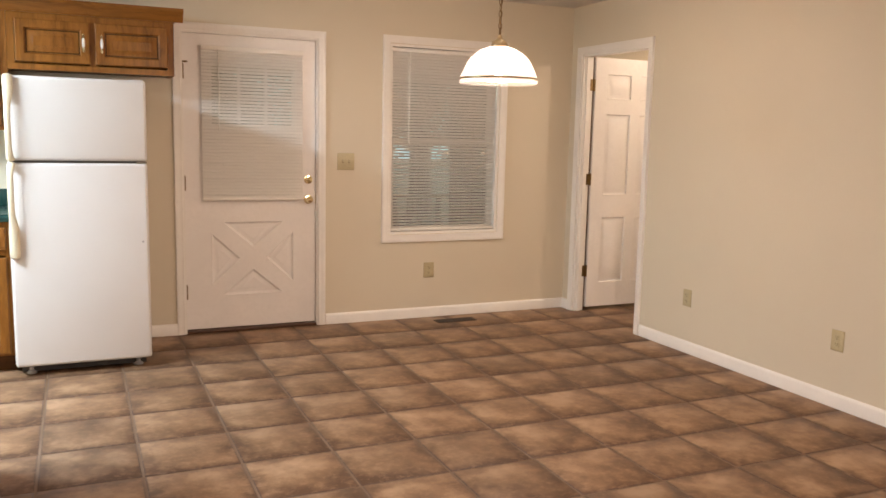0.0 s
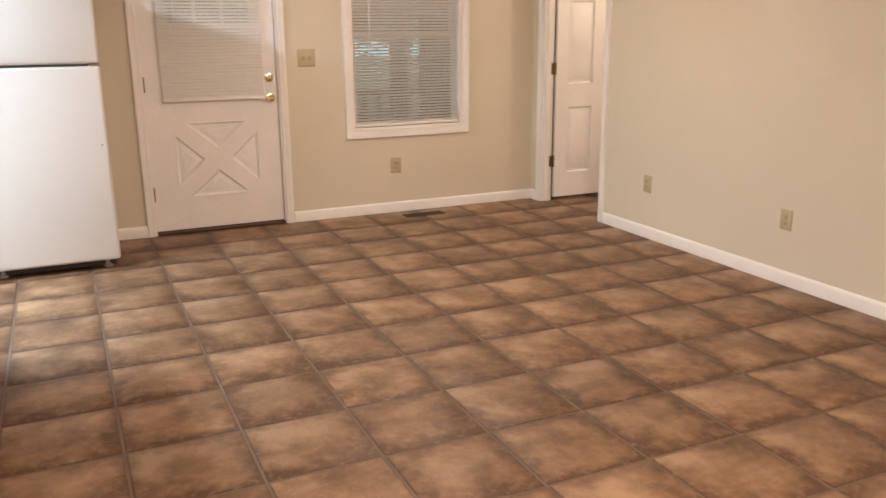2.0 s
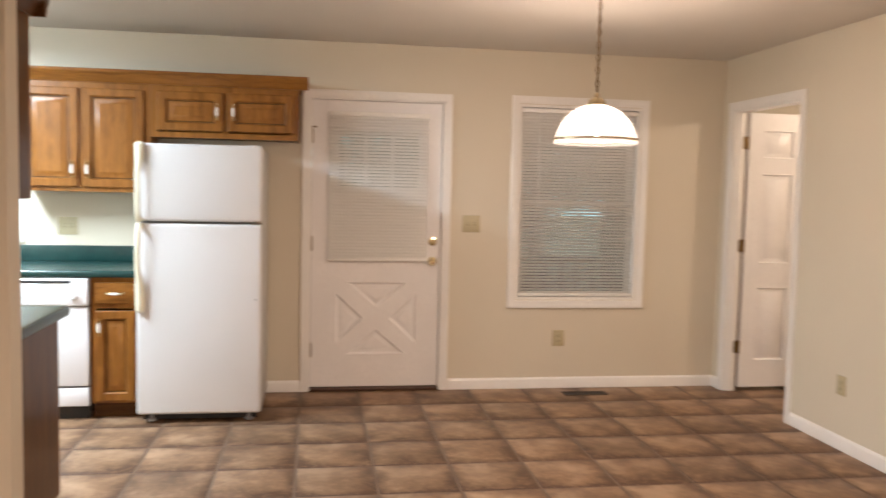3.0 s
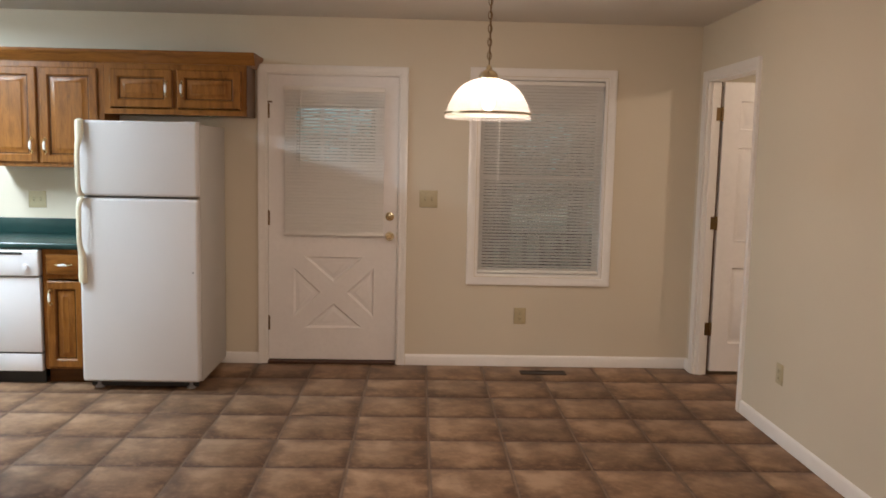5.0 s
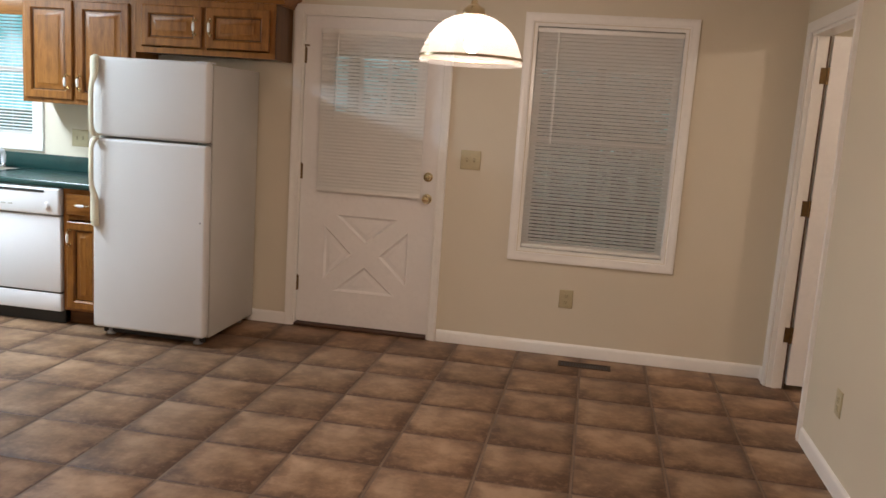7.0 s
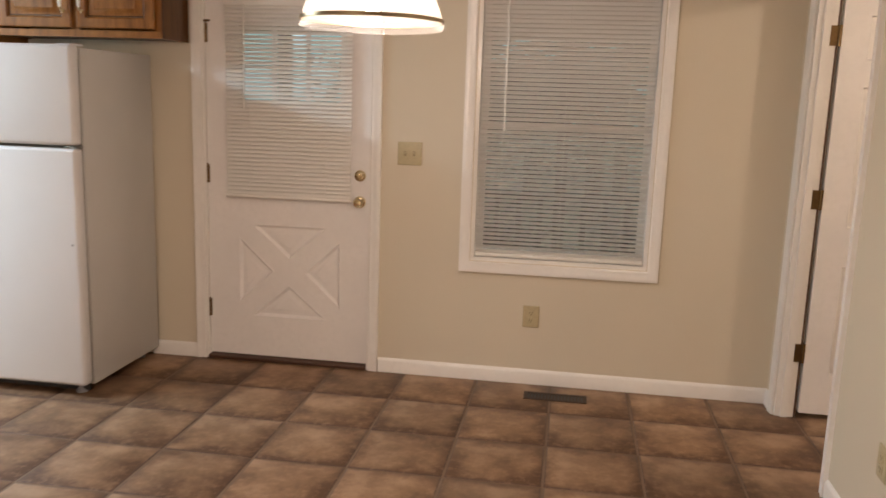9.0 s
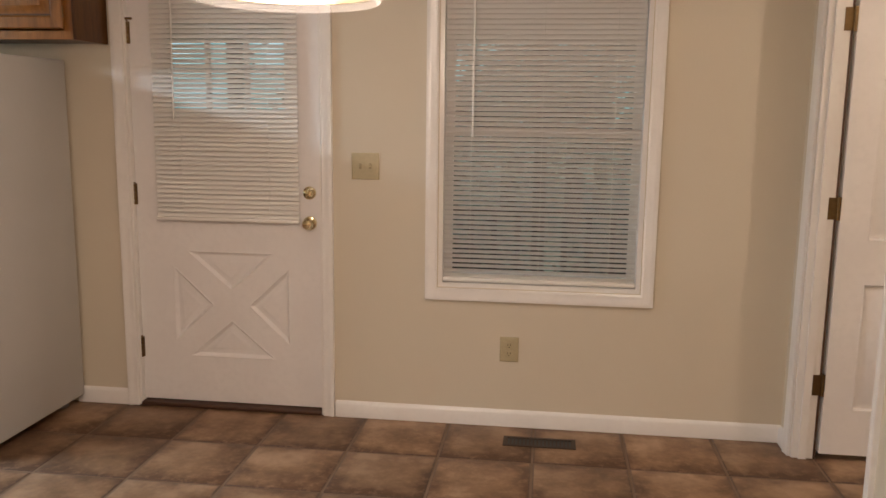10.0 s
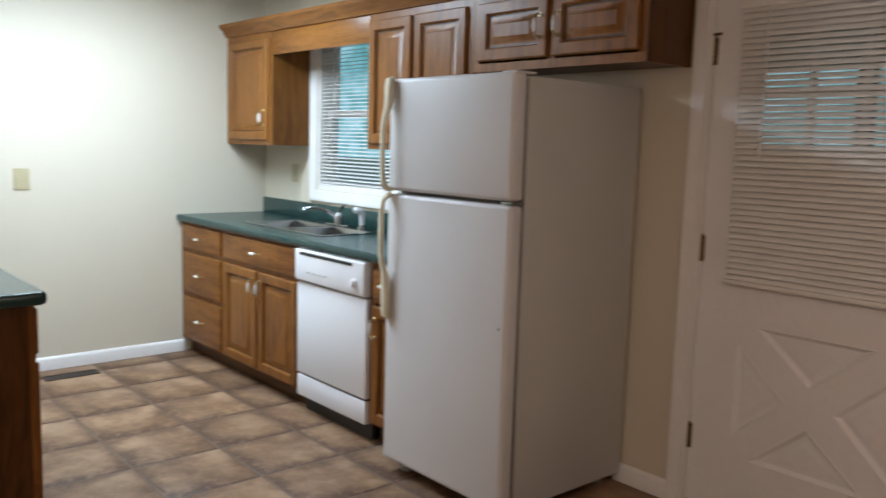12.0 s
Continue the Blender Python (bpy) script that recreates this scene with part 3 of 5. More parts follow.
def blind(name, x0, x1, z0, z1, y, label, wand=None, tilt=-23.0, pitch=0.0222, skew=0.0):
    b = thing(name, ((x0 + x1) / 2, y, z0), label, "window blind")
    part("headrail", a_box(x0, x1, y - 0.016, y + 0.014, z1 - 0.030, z1, bevel=0.003), SLAT, b)
    part("bottom_rail", a_box(x0, x1, y - 0.017, y + 0.010, z0 - 0.003, z0 + 0.015, bevel=0.005), SLAT, b)
    me = slat_mesh(x1 - x0 - 0.006, tilt=tilt)
    n = int((z1 - 0.036 - z0 - 0.018) / pitch)
    rng = random.Random(len(name))
    for k in range(n + 1):
        s = new("slat", me)
        s.parent = b
        s.location = (rng.uniform(-0.0012, 0.0012), 0, 0.026 + k * pitch + rng.uniform(-0.0003, 0.0003))
        s.rotation_euler = (radians(rng.uniform(-0.9, 0.9)), radians(rng.uniform(-0.02, 0.02)), 0)
    for u in (0.14, 0.5, 0.86) if x1 - x0 > 0.8 else (0.2, 0.8):
        x = x0 + u * (x1 - x0)
        bm = bmesh.new()
        tube(bm, [(x, y - 0.0145, z0 + 0.01), (x, y - 0.0145, z1 - 0.02)], 0.0009, 5)
        part("ladder_cord", bm, SLAT, b)
    if wand:
        bm = bmesh.new()
        tube(bm, [(wand[0], y - 0.022, z1 - 0.02), (wand[0] - 0.002, y - 0.026, wand[1])], 0.0042, 6)
        part("tilt_wand", bm, SLAT, b, "clear plastic tilt wand")
    return b


blind("door_blind", 0.948, 1.648, 0.930, 1.968, DY - 0.022, "white slatted mini blind hung on the door", wand=(1.062, 1.40), tilt=-47)
blind("window_blind", 2.322, 3.190, 0.684, 2.040, Y + 0.022, "white slatted mini blind in the tall window", wand=(2.452, 1.34), tilt=42)
blind("window_blind", -1.903, -1.137, 1.132, 2.045, Y + 0.022, "white slatted mini blind over the sink", wand=None, tilt=-14)


# ---------------------------------------------------------------- windows
def window(name, w, label, muntins=True):
    x0, x1, z0, z1 = w
    o = thing(name, ((x0 + x1) / 2, Y + 0.06, z0), label, "window", kind="structure")
    bm = bmesh.new()
    t = 0.020
    for q in ((x0, x0 + t, z0, z1), (x1 - t, x1, z0, z1), (x0 + t, x1 - t, z1 - t, z1), (x0 + t, x1 - t, z0, z0 + t)):
        box(bm, q[0], q[1], Y + 0.002, Y + T + 0.01, q[2], q[3])
    part("window_frame", bm, TRIM, o)
    zm = (z0 + z1) / 2
    for name2, a, b, y in (("lower_sash", z0 + t, zm + 0.02, Y + 0.062), ("upper_sash", zm - 0.02, z1 - t, Y + 0.096)):
        bm = bmesh.new()
        s = 0.036
        xa, xb = x0 + t, x1 - t
        for q in ((xa, xa + s, a, b), (xb - s, xb, a, b), (xa + s, xb - s, b - s, b), (xa + s, xb - s, a, a + s)):
            box(bm, q[0], q[1], y, y + 0.030, q[2], q[3])
        xm = (xa + xb) / 2
        if muntins:
            box(bm, xm - 0.009, xm + 0.009, y + 0.006, y + 0.026, a + s, b - s)
        sash = part(name2, bm, TRIM, o)
        p = part("pane", a_box(xa + s, xb - s, y + 0.013, y + 0.017, a + s, b - s), GLASS, sash)
        p.visible_shadow = False
    return o


window("window_1", WIN, "white double-hung window behind a blind", muntins=False)
window("window_2", SWIN, "white double-hung window above the kitchen sink", muntins=False)

# ---------------------------------------------------------------- inner six-panel door, open
LX0, LX1, LZ0, LZ1, LY = 3.974, 4.767, 0.030, 2.048, 5.738
leaf = thing("door_2", ((LX0 + LX1) / 2, LY, 0.02), "white six-panel inner door standing open", "door", kind="structure")
PANELS = [(0.112, 0.355), (0.437, 0.680)]
ROWS_Z = [(0.225, 0.775), (0.950, 1.610), (1.720, 1.925)]
bm = bmesh.new()
F = 0.014
box(bm, LX0, LX1, LY, LY + 0.035, LZ0, LZ1)
uu = [0.0, PANELS[0][0], PANELS[0][1], PANELS[1][0], PANELS[1][1], LX1 - LX0]
zz = [LZ0] + [v for r in ROWS_Z for v in r] + [LZ1]
for a, b in ((0, 1), (2, 3), (4, 5)):
    box(bm, LX0 + uu[a], LX0 + uu[b], LY - F, LY, LZ0, LZ1)
for a, b in ((0, 1), (2, 3), (4, 5), (6, 7)):
    for c, d in ((1, 2), (3, 4)):
        box(bm, LX0 + uu[c], LX0 + uu[d], LY - F, LY, zz[a], zz[b])
part("slab", bm, DOORW, leaf)


def on_leaf(u, v, h):
    return (u, LY - h, v)


for c in PANELS:
    for r in ROWS_Z:
        part("door_panel", ringed(bmesh.new(), rect(LX0 + c[0], LX0 + c[1], r[0], r[1]), [(0.0, 0.0005), (0.0, F), (0.006, F + 0.002), (0.012, 0.002), (0.022, 0.001), (0.045, F - 0.001)], on_leaf), DOORW, leaf)
for z in (1.830, 1.080, 0.330):
    bm = bmesh.new()
    hx_ = X_E + TE + 0.004
    box(bm, hx_ - 0.036, hx_, SIDE[1] - 0.022, SIDE[1] - 0.0182, z - 0.045, z + 0.045)
    lathe(bm, [(0.008, -0.048), (0.008, 0.048)], (hx_ + 0.004, SIDE[1] - 0.024, z), "z", 10)
    box(bm, LX0 - 0.003, LX0, LY, LY + 0.034, z - 0.045, z + 0.045)
    part("hinge", bm, AGED, leaf, "aged brass hinge")
bm = bmesh.new()
lathe(bm, [(0.0, -0.058), (0.020, -0.056), (0.026, -0.044), (0.022, -0.032), (0.012, -0.024), (0.012, -0.012), (0.030, -0.008), (0.030, 0.0)], (LX1 - 0.065, LY - F, 0.93), "y")
part("door_knob", bm, BRASS, leaf, "polished brass door knob")


# ---------------------------------------------------------------- plates and registers
def wall_plate(name, u, z, w, h, face, label, category, kind2):
    """face maps (u, v, off the wall) to the room."""
    p = thing(name, face(u, z, 0.0), label, category)
    part("plate", ringed(bmesh.new(), rect(u - w / 2, u + w / 2, z - h / 2, z + h / 2), [(0, 0.0), (0, 0.003), (0.003, 0.006), (0.006, 0.0065)], face), ALMOND, p)
    if kind2 == "outlet":
        for dz in (-0.0195, 0.0195):
            r = part("receptacle", ringed(bmesh.new(), rect(u - 0.016, u + 0.016, z + dz - 0.0135, z + dz + 0.0135), [(0, 0.006), (0, 0.0085), (0.002, 0.009)], face), ALMOND, p)
            bm = bmesh.new()
            for du in (-0.0065, 0.0065):
                ringed(bm, rect(u + du - 0.0014, u + du + 0.0014, z + dz - 0.002, z + dz + 0.007), [(0, 0.0088), (0.0002, 0.0096)], face)
            ringed(bm, rect(u - 0.0025, u + 0.0025, z + dz - 0.010, z + dz - 0.006), [(0, 0.0088), (0.0002, 0.0096)], face)
            part("slots", bm, SLOT, r)
    elif kind2 == "switch":
        n = max(1, round(w / 0.06))
        for i in range(n):
            c = u + (i - (n - 1) / 2) * 0.046
            part("slot", ringed(bmesh.new(), rect(c - 0.006, c + 0.006, z - 0.013, z + 0.013), [(0, 0.006), (0.0003, 0.0072)], face), ALMOND_DARK, p)
            part("toggle", ringed(bmesh.new(), rect(c - 0.004, c + 0.004, z - 0.002, z + 0.009), [(0, 0.0065), (0.001, 0.016), (0.0015, 0.017)], face), ALMOND, p)
    for dz in ((0.0,) if kind2 == "outlet" else (-0.030, 0.030)):
        bm = bmesh.new()
        ringed(bm, rect(u - 0.003, u + 0.003, z + dz - 0.003, z + dz + 0.003), [(0, 0.006), (0.001, 0.0076)], face)
        part("screw", bm, ALMOND, p)
    return p


def west(u, v, h):
    return (X_W + h, u, v)


wall_plate("wall_outlet", 2.636, 0.372, 0.086, 0.118, north, "almond duplex outlet under the tall window", "outlet", "outlet")
wall_plate("light_switch", 1.962, 1.202, 0.128, 0.122, north, "almond two-toggle switch plate beside the entry door", "switch", "switch")
wall_plate("wall_outlet", 4.366, 0.370, 0.080, 0.114, east, "almond duplex outlet low on the beige wall", "outlet", "outlet")
wall_plate("wall_outlet", 3.166, 0.366, 0.080, 0.114, east, "almond duplex outlet low on the beige wall", "outlet", "outlet")
wall_plate("light_switch", -0.765, 1.148, 0.122, 0.118, north, "almond two-toggle plate above the green backsplash", "switch", "switch")
wall_plate("wall_outlet", -2.20, 1.20, 0.080, 0.118, north, "almond outlet under the corner wall cabinet", "outlet", "outlet")
wall_plate("blank_plate", 4.341, 1.146, 0.085, 0.125, west, "almond blank plate on the kitchen wall", "wall plate", "blank")


def register(x0, x1, y0, y1, along):
    v = thing("floor_register", ((x0 + x1) / 2, (y0 + y1) / 2, 0.0), "brown metal floor register set in the tiles", "floor vent")
    bm = bmesh.new()
    e = 0.014
    box(bm, x0, x1, y0, y0 + e, 0.0005, 0.005)
    box(bm, x0, x1, y1 - e, y1, 0.0005, 0.005)
    box(bm, x0, x0 + e, y0 + e, y1 - e, 0.0005, 0.005)
    box(bm, x1 - e, x1, y0 + e, y1 - e, 0.0005, 0.005)
    part("frame", bm, VENT, v)
    part("well", a_box(x0 + e, x1 - e, y0 + e, y1 - e, 0.0004, 0.0012), BLACK, v)
    n = int(((x1 - x0) if along == "x" else (y1 - y0)) / 0.016)
    bm0 = bmesh.new()
    if along == "x":
        box(bm0, -0.0035, 0.0035, y0 + e, y1 - e, 0.001, 0.0042)
    else:
        box(bm0, x0 + e, x1 - e, -0.0035, 0.0035, 0.001, 0.0042)
    bmesh.ops.translate(bm0, verts=bm0.verts, vec=(0, 0, 0))
    org = ORIGIN[v]
    me = finish(bm0, "slat", VENT, (0, org.y, 0) if along == "x" else (org.x, 0, 0))
    for k in range(1, n):
        s = new("slat", me)
        s.parent = v
        s.location = ((x0 + k * (x1 - x0) / n) - org.x, 0, 0) if along == "x" else (0, (y0 + k * (y1 - y0) / n) - org.y, 0)


register(2.628, 2.948, 5.668, 5.772, "x")
register(-2.456, -2.350, 4.372, 4.680, "y")


# ---------------------------------------------------------------- refrigerator
RX0, RX1, RF, RB, RZ = -0.186, 0.540, 5.156, 5.886, 1.678
fr = thing("refrigerator", ((RX0 + RX1) / 2, (RF + RB) / 2, 0.0), "white top-freezer refrigerator with yellowed handles", "refrigerator")
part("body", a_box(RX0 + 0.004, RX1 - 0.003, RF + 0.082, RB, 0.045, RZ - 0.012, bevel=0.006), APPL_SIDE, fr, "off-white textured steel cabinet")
part("gasket", a_box(RX0 + 0.014, RX1 - 0.014, RF + 0.066, RF + 0.084, 0.060, RZ - 0.022), GASKET, fr)
ZS = 1.213
fz = part("freezer_door", a_box(RX0, RX1, RF, RF + 0.068, ZS + 0.008, RZ, bevel=0.019, seg=4), FRIDGE, fr)
fd = part("fresh_food_door", a_box(RX0, RX1, RF, RF + 0.068, 0.058, ZS - 0.006, bevel=0.019, seg=4), FRIDGE, fr)


def fridge_handle(z_wide, plate, z_end):
    """A long cast handle on the door's edge: a flat plate at z_wide, then a bowed grip."""
    bm = bmesh.new()
    x = RX0 + 0.026
    d = 1 if z_end > z_wide else -1
    p = z_wide + d * plate
    pts = [(x, RF - 0.003, z_wide), (x, RF - 0.014, z_wide + d * 0.003), (x, RF - 0.017, z_wide + d * 0.03), (x, RF - 0.018, p - d * 0.05), (x - 0.002, RF - 0.022, p - d * 0.015),
           (x - 0.006, RF - 0.034, p + d * 0.025), (x - 0.007, RF - 0.041, p + d * 0.07), (x - 0.007, RF - 0.042, (p + z_end) / 2), (x - 0.006, RF - 0.041, z_end - d * 0.06),
           (x - 0.003, RF - 0.036, z_end - d * 0.024), (x, RF - 0.022, z_end - d * 0.005), (x, RF - 0.003, z_end)]
    rad = [0.024, 0.026, 0.027, 0.026, 0.022, 0.0165, 0.0155, 0.0155, 0.0155, 0.017, 0.020, 0.020]
    tube(bm, pts, rad, 12, flat=0.55)
    return bm


part("handle", fridge_handle(RZ - 0.004, 0.13, ZS + 0.012), CREAM, fz, "yellowed plastic door handle")
part("handle", fridge_handle(0.690, 0.20, ZS - 0.010), CREAM, fd, "yellowed plastic door handle")
part("hinge_cover", a_box(RX1 - 0.085, RX1 - 0.012, RF + 0.02, RF + 0.12, RZ - 0.004, RZ + 0.004, bevel=0.002), FRIDGE, fr)
part("middle_hinge", a_box(RX1 - 0.060, RX1 - 0.004, RF + 0.010, RF + 0.075, ZS - 0.004, ZS + 0.006), STEEL, fr)
part("kick_grille", a_box(RX0 + 0.03, RX1 - 0.03, RF + 0.075, RF + 0.095, 0.014, 0.055), BLACK, fr)
for x in (RX0 + 0.075, RX1 - 0.075):
    for y in (RF + 0.085, RB - 0.08):
        bm = bmesh.new()
        lathe(bm, [(0.026, 0.0), (0.030, 0.006), (0.024, 0.018), (0.016, 0.022), (0.016, 0.050)], (x, y, 0.0005), "z", 14)
        part("foot", bm, GREY, fr)
bm = bmesh.new()
lathe(bm, [(0.0, -0.003), (0.005, -0.002), (0.006, 0.0)], (RX1 - 0.035, RF, 0.755), "y", 10)
part("plug", bm, GREY, fd)




# ---------------------------------------------------------------- cabinets
def pull(parent, u, v, upright, face, length=0.086):
    """Brass bow pull with a white porcelain grip."""
    bm = bmesh.new()
    def at(s, h):
        return face(u, v + s, h) if upright else face(u + s, v, h)
    for s in (-1, 1):
        tube(bm, [at(s * length * 0.5, 0.0), at(s * length * 0.5, 0.004)], 0.008, 10)
        tube(bm, [at(s * length * 0.5, 0.003), at(s * length * 0.5, 0.020), at(s * length * 0.42, 0.027), at(s * length * 0.30, 0.030)], [0.005, 0.0045, 0.0055, 0.006], 8)
        tube(bm, [at(s * length * 0.5, 0.010), at(s * length * 0.64, 0.012)], [0.005, 0.003], 8)
    tube(bm, [at(k * length * 0.32, 0.030 + 0.002 * (1 - k * k)) for k in (-1, -0.6, 0, 0.6, 1)], [0.0055, 0.0078, 0.0088, 0.0078, 0.0055], 10, mat=1)
    return part("handle", bm, [BRASS, PORCELAIN], parent, "brass pull with a white porcelain grip")


RAISED = [(0.0, 0.0), (0.0, 0.013), (0.006, 0.018), (0.047, 0.018), (0.052, 0.014), (0.056, 0.003), (0.063, 0.002), (0.094, 0.014), (0.097, 0.017)]
SLABF = [(0.0, 0.0), (0.0, 0.012), (0.004, 0.017), (0.010, 0.018)]


def cab_door(parent, u0, u1, v0, v1, face, handle=None, name="door", drawer=False):
    flat = drawer or min(u1 - u0, v1 - v0) < 0.205
    # ring 5, the groove's floor, gets the painted-in shade
    d = part(name, ringed(bmesh.new(), rect(u0, u1, v0, v1), SLABF if drawer else ([(a * (0.8 if flat else 1), b) for a, b in RAISED]), face, shade_rings=() if drawer else (5,)), [OAK_H if drawer else OAK_V, OAK_GROOVE_SHADE], parent)
    if handle:
        pull(d, handle[0], handle[1], handle[2], lambda u, v, h: face(u, v, h + 0.018))
    return d


UF = Y - 0.285             # face of the wall cabinets' frames


def north_front(y):
    return lambda u, v, h: (u, y - h, v)


CROWN = [(0.0, 0.0), (0.012, 0.0), (0.016, 0.012), (0.024, 0.019), (0.031, 0.038), (0.050, 0.054), (0.056, 0.063), (0.056, 0.080), (0.0, 0.080)]


def wall_cabinet(x0, x1, z0, doors, label, end=None):
    c = thing("wall_cabinet", ((x0 + x1) / 2, Y - 0.16, z0), label, "cabinet", "oak wall cabinets")
    bm = bmesh.new()
    t = 0.018
    box(bm, x0, x0 + t, UF + 0.019, Y - 0.003, z0, 2.075)
    box(bm, x1 - t, x1, UF + 0.019, Y - 0.003, z0, 2.075)
    box(bm, x0 + t, x1 - t, UF + 0.019, Y - 0.003, z0 + 0.010, z0 + 0.028)
    box(bm, x0 + t, x1 - t, UF + 0.019, Y - 0.003, 2.057, 2.075)
    box(bm, x0 + t, x1 - t, Y - 0.012, Y - 0.003, z0 + 0.028, 2.057)
    part("body", bm, OAK_V, c)
    # darker sheet on side and underside; the corner cabinet's has shade painted in
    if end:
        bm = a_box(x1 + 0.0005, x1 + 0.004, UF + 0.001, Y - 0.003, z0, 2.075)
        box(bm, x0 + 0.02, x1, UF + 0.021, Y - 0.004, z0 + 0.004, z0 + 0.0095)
        part("end_panel", bm, end, c, "end panel drawn darker than the front")
    bm = bmesh.new()
    s = 0.038
    box(bm, x0, x0 + s, UF, UF + 0.019, z0, 2.075)
    box(bm, x1 - s, x1, UF, UF + 0.019, z0, 2.075)
    box(bm, x0 + s, x1 - s, UF, UF + 0.019, z0, z0 + 0.035)
    box(bm, x0 + s, x1 - s, UF, UF + 0.019, 2.010, 2.075)
    if len(doors) == 2:
        m = (doors[0][1] + doors[1][0]) / 2
        box(bm, m - 0.02, m + 0.02, UF, UF + 0.019, z0 + 0.035, 2.010)
    part("face_frame", bm, OAK_V, c)
    for u0, u1, v0, v1, hu, hv in doors:
        cab_door(c, u0, u1, v0, v1, north_front(UF - 0.001), (hu, hv, True))
        inner = u1 if hu < (u0 + u1) / 2 else u0     # the hinged edge
        for v in (v0 + 0.07, v1 - 0.07):
            bm = bmesh.new()
            tube(bm, [(inner, UF - 0.010, v - 0.022), (inner, UF - 0.010, v + 0.022)], 0.004, 6)
            part("hinge", bm, AGED, c)
    return c


wall_cabinet(X_W + 0.002, -2.000, 1.380, [(-2.560, -2.035, 1.408, 2.030, -2.072, 1.545)], "oak wall cabinet with one raised-panel door in the corner", OAK_SIDE_SHADE)
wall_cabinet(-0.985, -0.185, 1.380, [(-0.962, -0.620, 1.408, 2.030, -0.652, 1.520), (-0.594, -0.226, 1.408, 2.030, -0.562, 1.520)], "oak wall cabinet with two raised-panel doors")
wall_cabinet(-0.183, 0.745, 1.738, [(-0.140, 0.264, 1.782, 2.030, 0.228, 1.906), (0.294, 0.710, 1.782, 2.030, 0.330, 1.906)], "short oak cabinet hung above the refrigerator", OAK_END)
solid("window_valance", a_box(-1.995, -0.986, UF + 0.001, UF + 0.020, 1.928, 2.075, bevel=0.002), OAK_H, ((-2.0 - 0.985) / 2, UF, 1.93), "plain oak valance board over the sink window", "valance")
bm = run_profile(bmesh.new(), (X_W + 0.002, UF, 2.068), (0.749 + 0.056, UF, 2.068), (0, -1), CROWN)
run_profile(bm, (0.7492, UF - 0.001, 2.068), (0.7492, Y - 0.003, 2.068), (1, 0), CROWN)
solid("crown_moulding", bm, OAK_H, (0, UF, 2.06), "oak crown moulding along the wall cabinets", "moulding")

# base run
BF = Y - 0.610


def base_cabinet(x0, x1, label, doors=(), drawers=()):
    c = thing("base_cabinet", ((x0 + x1) / 2, Y - 0.3, 0.0), label, "cabinet", "oak base cabinets")
    bm = bmesh.new()
    t = 0.018
    box(bm, x0, x0 + t, BF + 0.019, Y - 0.003, 0.10, 0.872)
    box(bm, x1 - t, x1, BF + 0.019, Y - 0.003, 0.10, 0.872)
    box(bm, x0 + t, x1 - t, BF + 0.019, Y - 0.003, 0.10, 0.118)
    box(bm, x0 + t, x1 - t, Y - 0.012, Y - 0.003, 0.118, 0.60)
    part("body", bm, OAK_V, c)
    part("toe_board", a_box(x0, x1, BF + 0.065, BF + 0.080, 0.0005, 0.10), OAK_DARK, c)
    bm = bmesh.new()
    s = 0.034
    box(bm, x0, x0 + s, BF, BF + 0.019, 0.10, 0.872)
    box(bm, x1 - s, x1, BF, BF + 0.019, 0.10, 0.872)
    box(bm, x0 + s, x1 - s, BF, BF + 0.019, 0.10, 0.135)
    box(bm, x0 + s, x1 - s, BF, BF + 0.019, 0.840, 0.872)
    lower = [d[2] for d in drawers]
    for v in lower:
        box(bm, x0 + s, x1 - s, BF, BF + 0.019, v - 0.030, v + 0.012) if v > 0.2 else None
    if len(doors) == 2:
        m = (doors[0][1] + doors[1][0]) / 2
        box(bm, m - 0.018, m + 0.018, BF + 0.0005, BF + 0.0185, 0.135, 0.68)
    part("face_frame", bm, OAK_V, c)
    for u0, u1, v0, v1, hu, hv in doors:
        cab_door(c, u0, u1, v0, v1, north_front(BF - 0.001), (hu, hv, True))
    for u0, u1, v0, v1 in drawers:
        cab_door(c, u0, u1, v0, v1, north_front(BF - 0.001), ((u0 + u1) / 2, (v0 + v1) / 2, False), "drawer", True)
    return c


base_cabinet(X_W + 0.002, -1.990, "oak base cabinet with three drawers in the corner",
             drawers=[(-2.555, -2.010, 0.705, 0.856), (-2.555, -2.010, 0.420, 0.675), (-2.555, -2.010, 0.118, 0.390)])
base_cabinet(-1.988, -1.108, "oak sink base cabinet with two doors and one drawer front",
             doors=[(-1.968, -1.558, 0.112, 0.675, -1.592, 0.585), (-1.536, -1.128, 0.112, 0.675, -1.502, 0.585)], drawers=[(-1.968, -1.128, 0.705, 0.856)])
base_cabinet(-0.474, -0.186, "narrow oak base cabinet beside the dishwasher",
             doors=[(-0.445, -0.215, 0.114, 0.670, -0.418, 0.570)], drawers=[(-0.445, -0.215, 0.712, 0.840)])

# worktop with an opening for the sink
SX0, SX1, SY0, SY1 = -1.965, -1.095, 5.400, 5.845
CT0, CT1, CYF, CZ0, CZ1 = X_W + 0.001, -0.186, 5.258, 0.872, 0.914


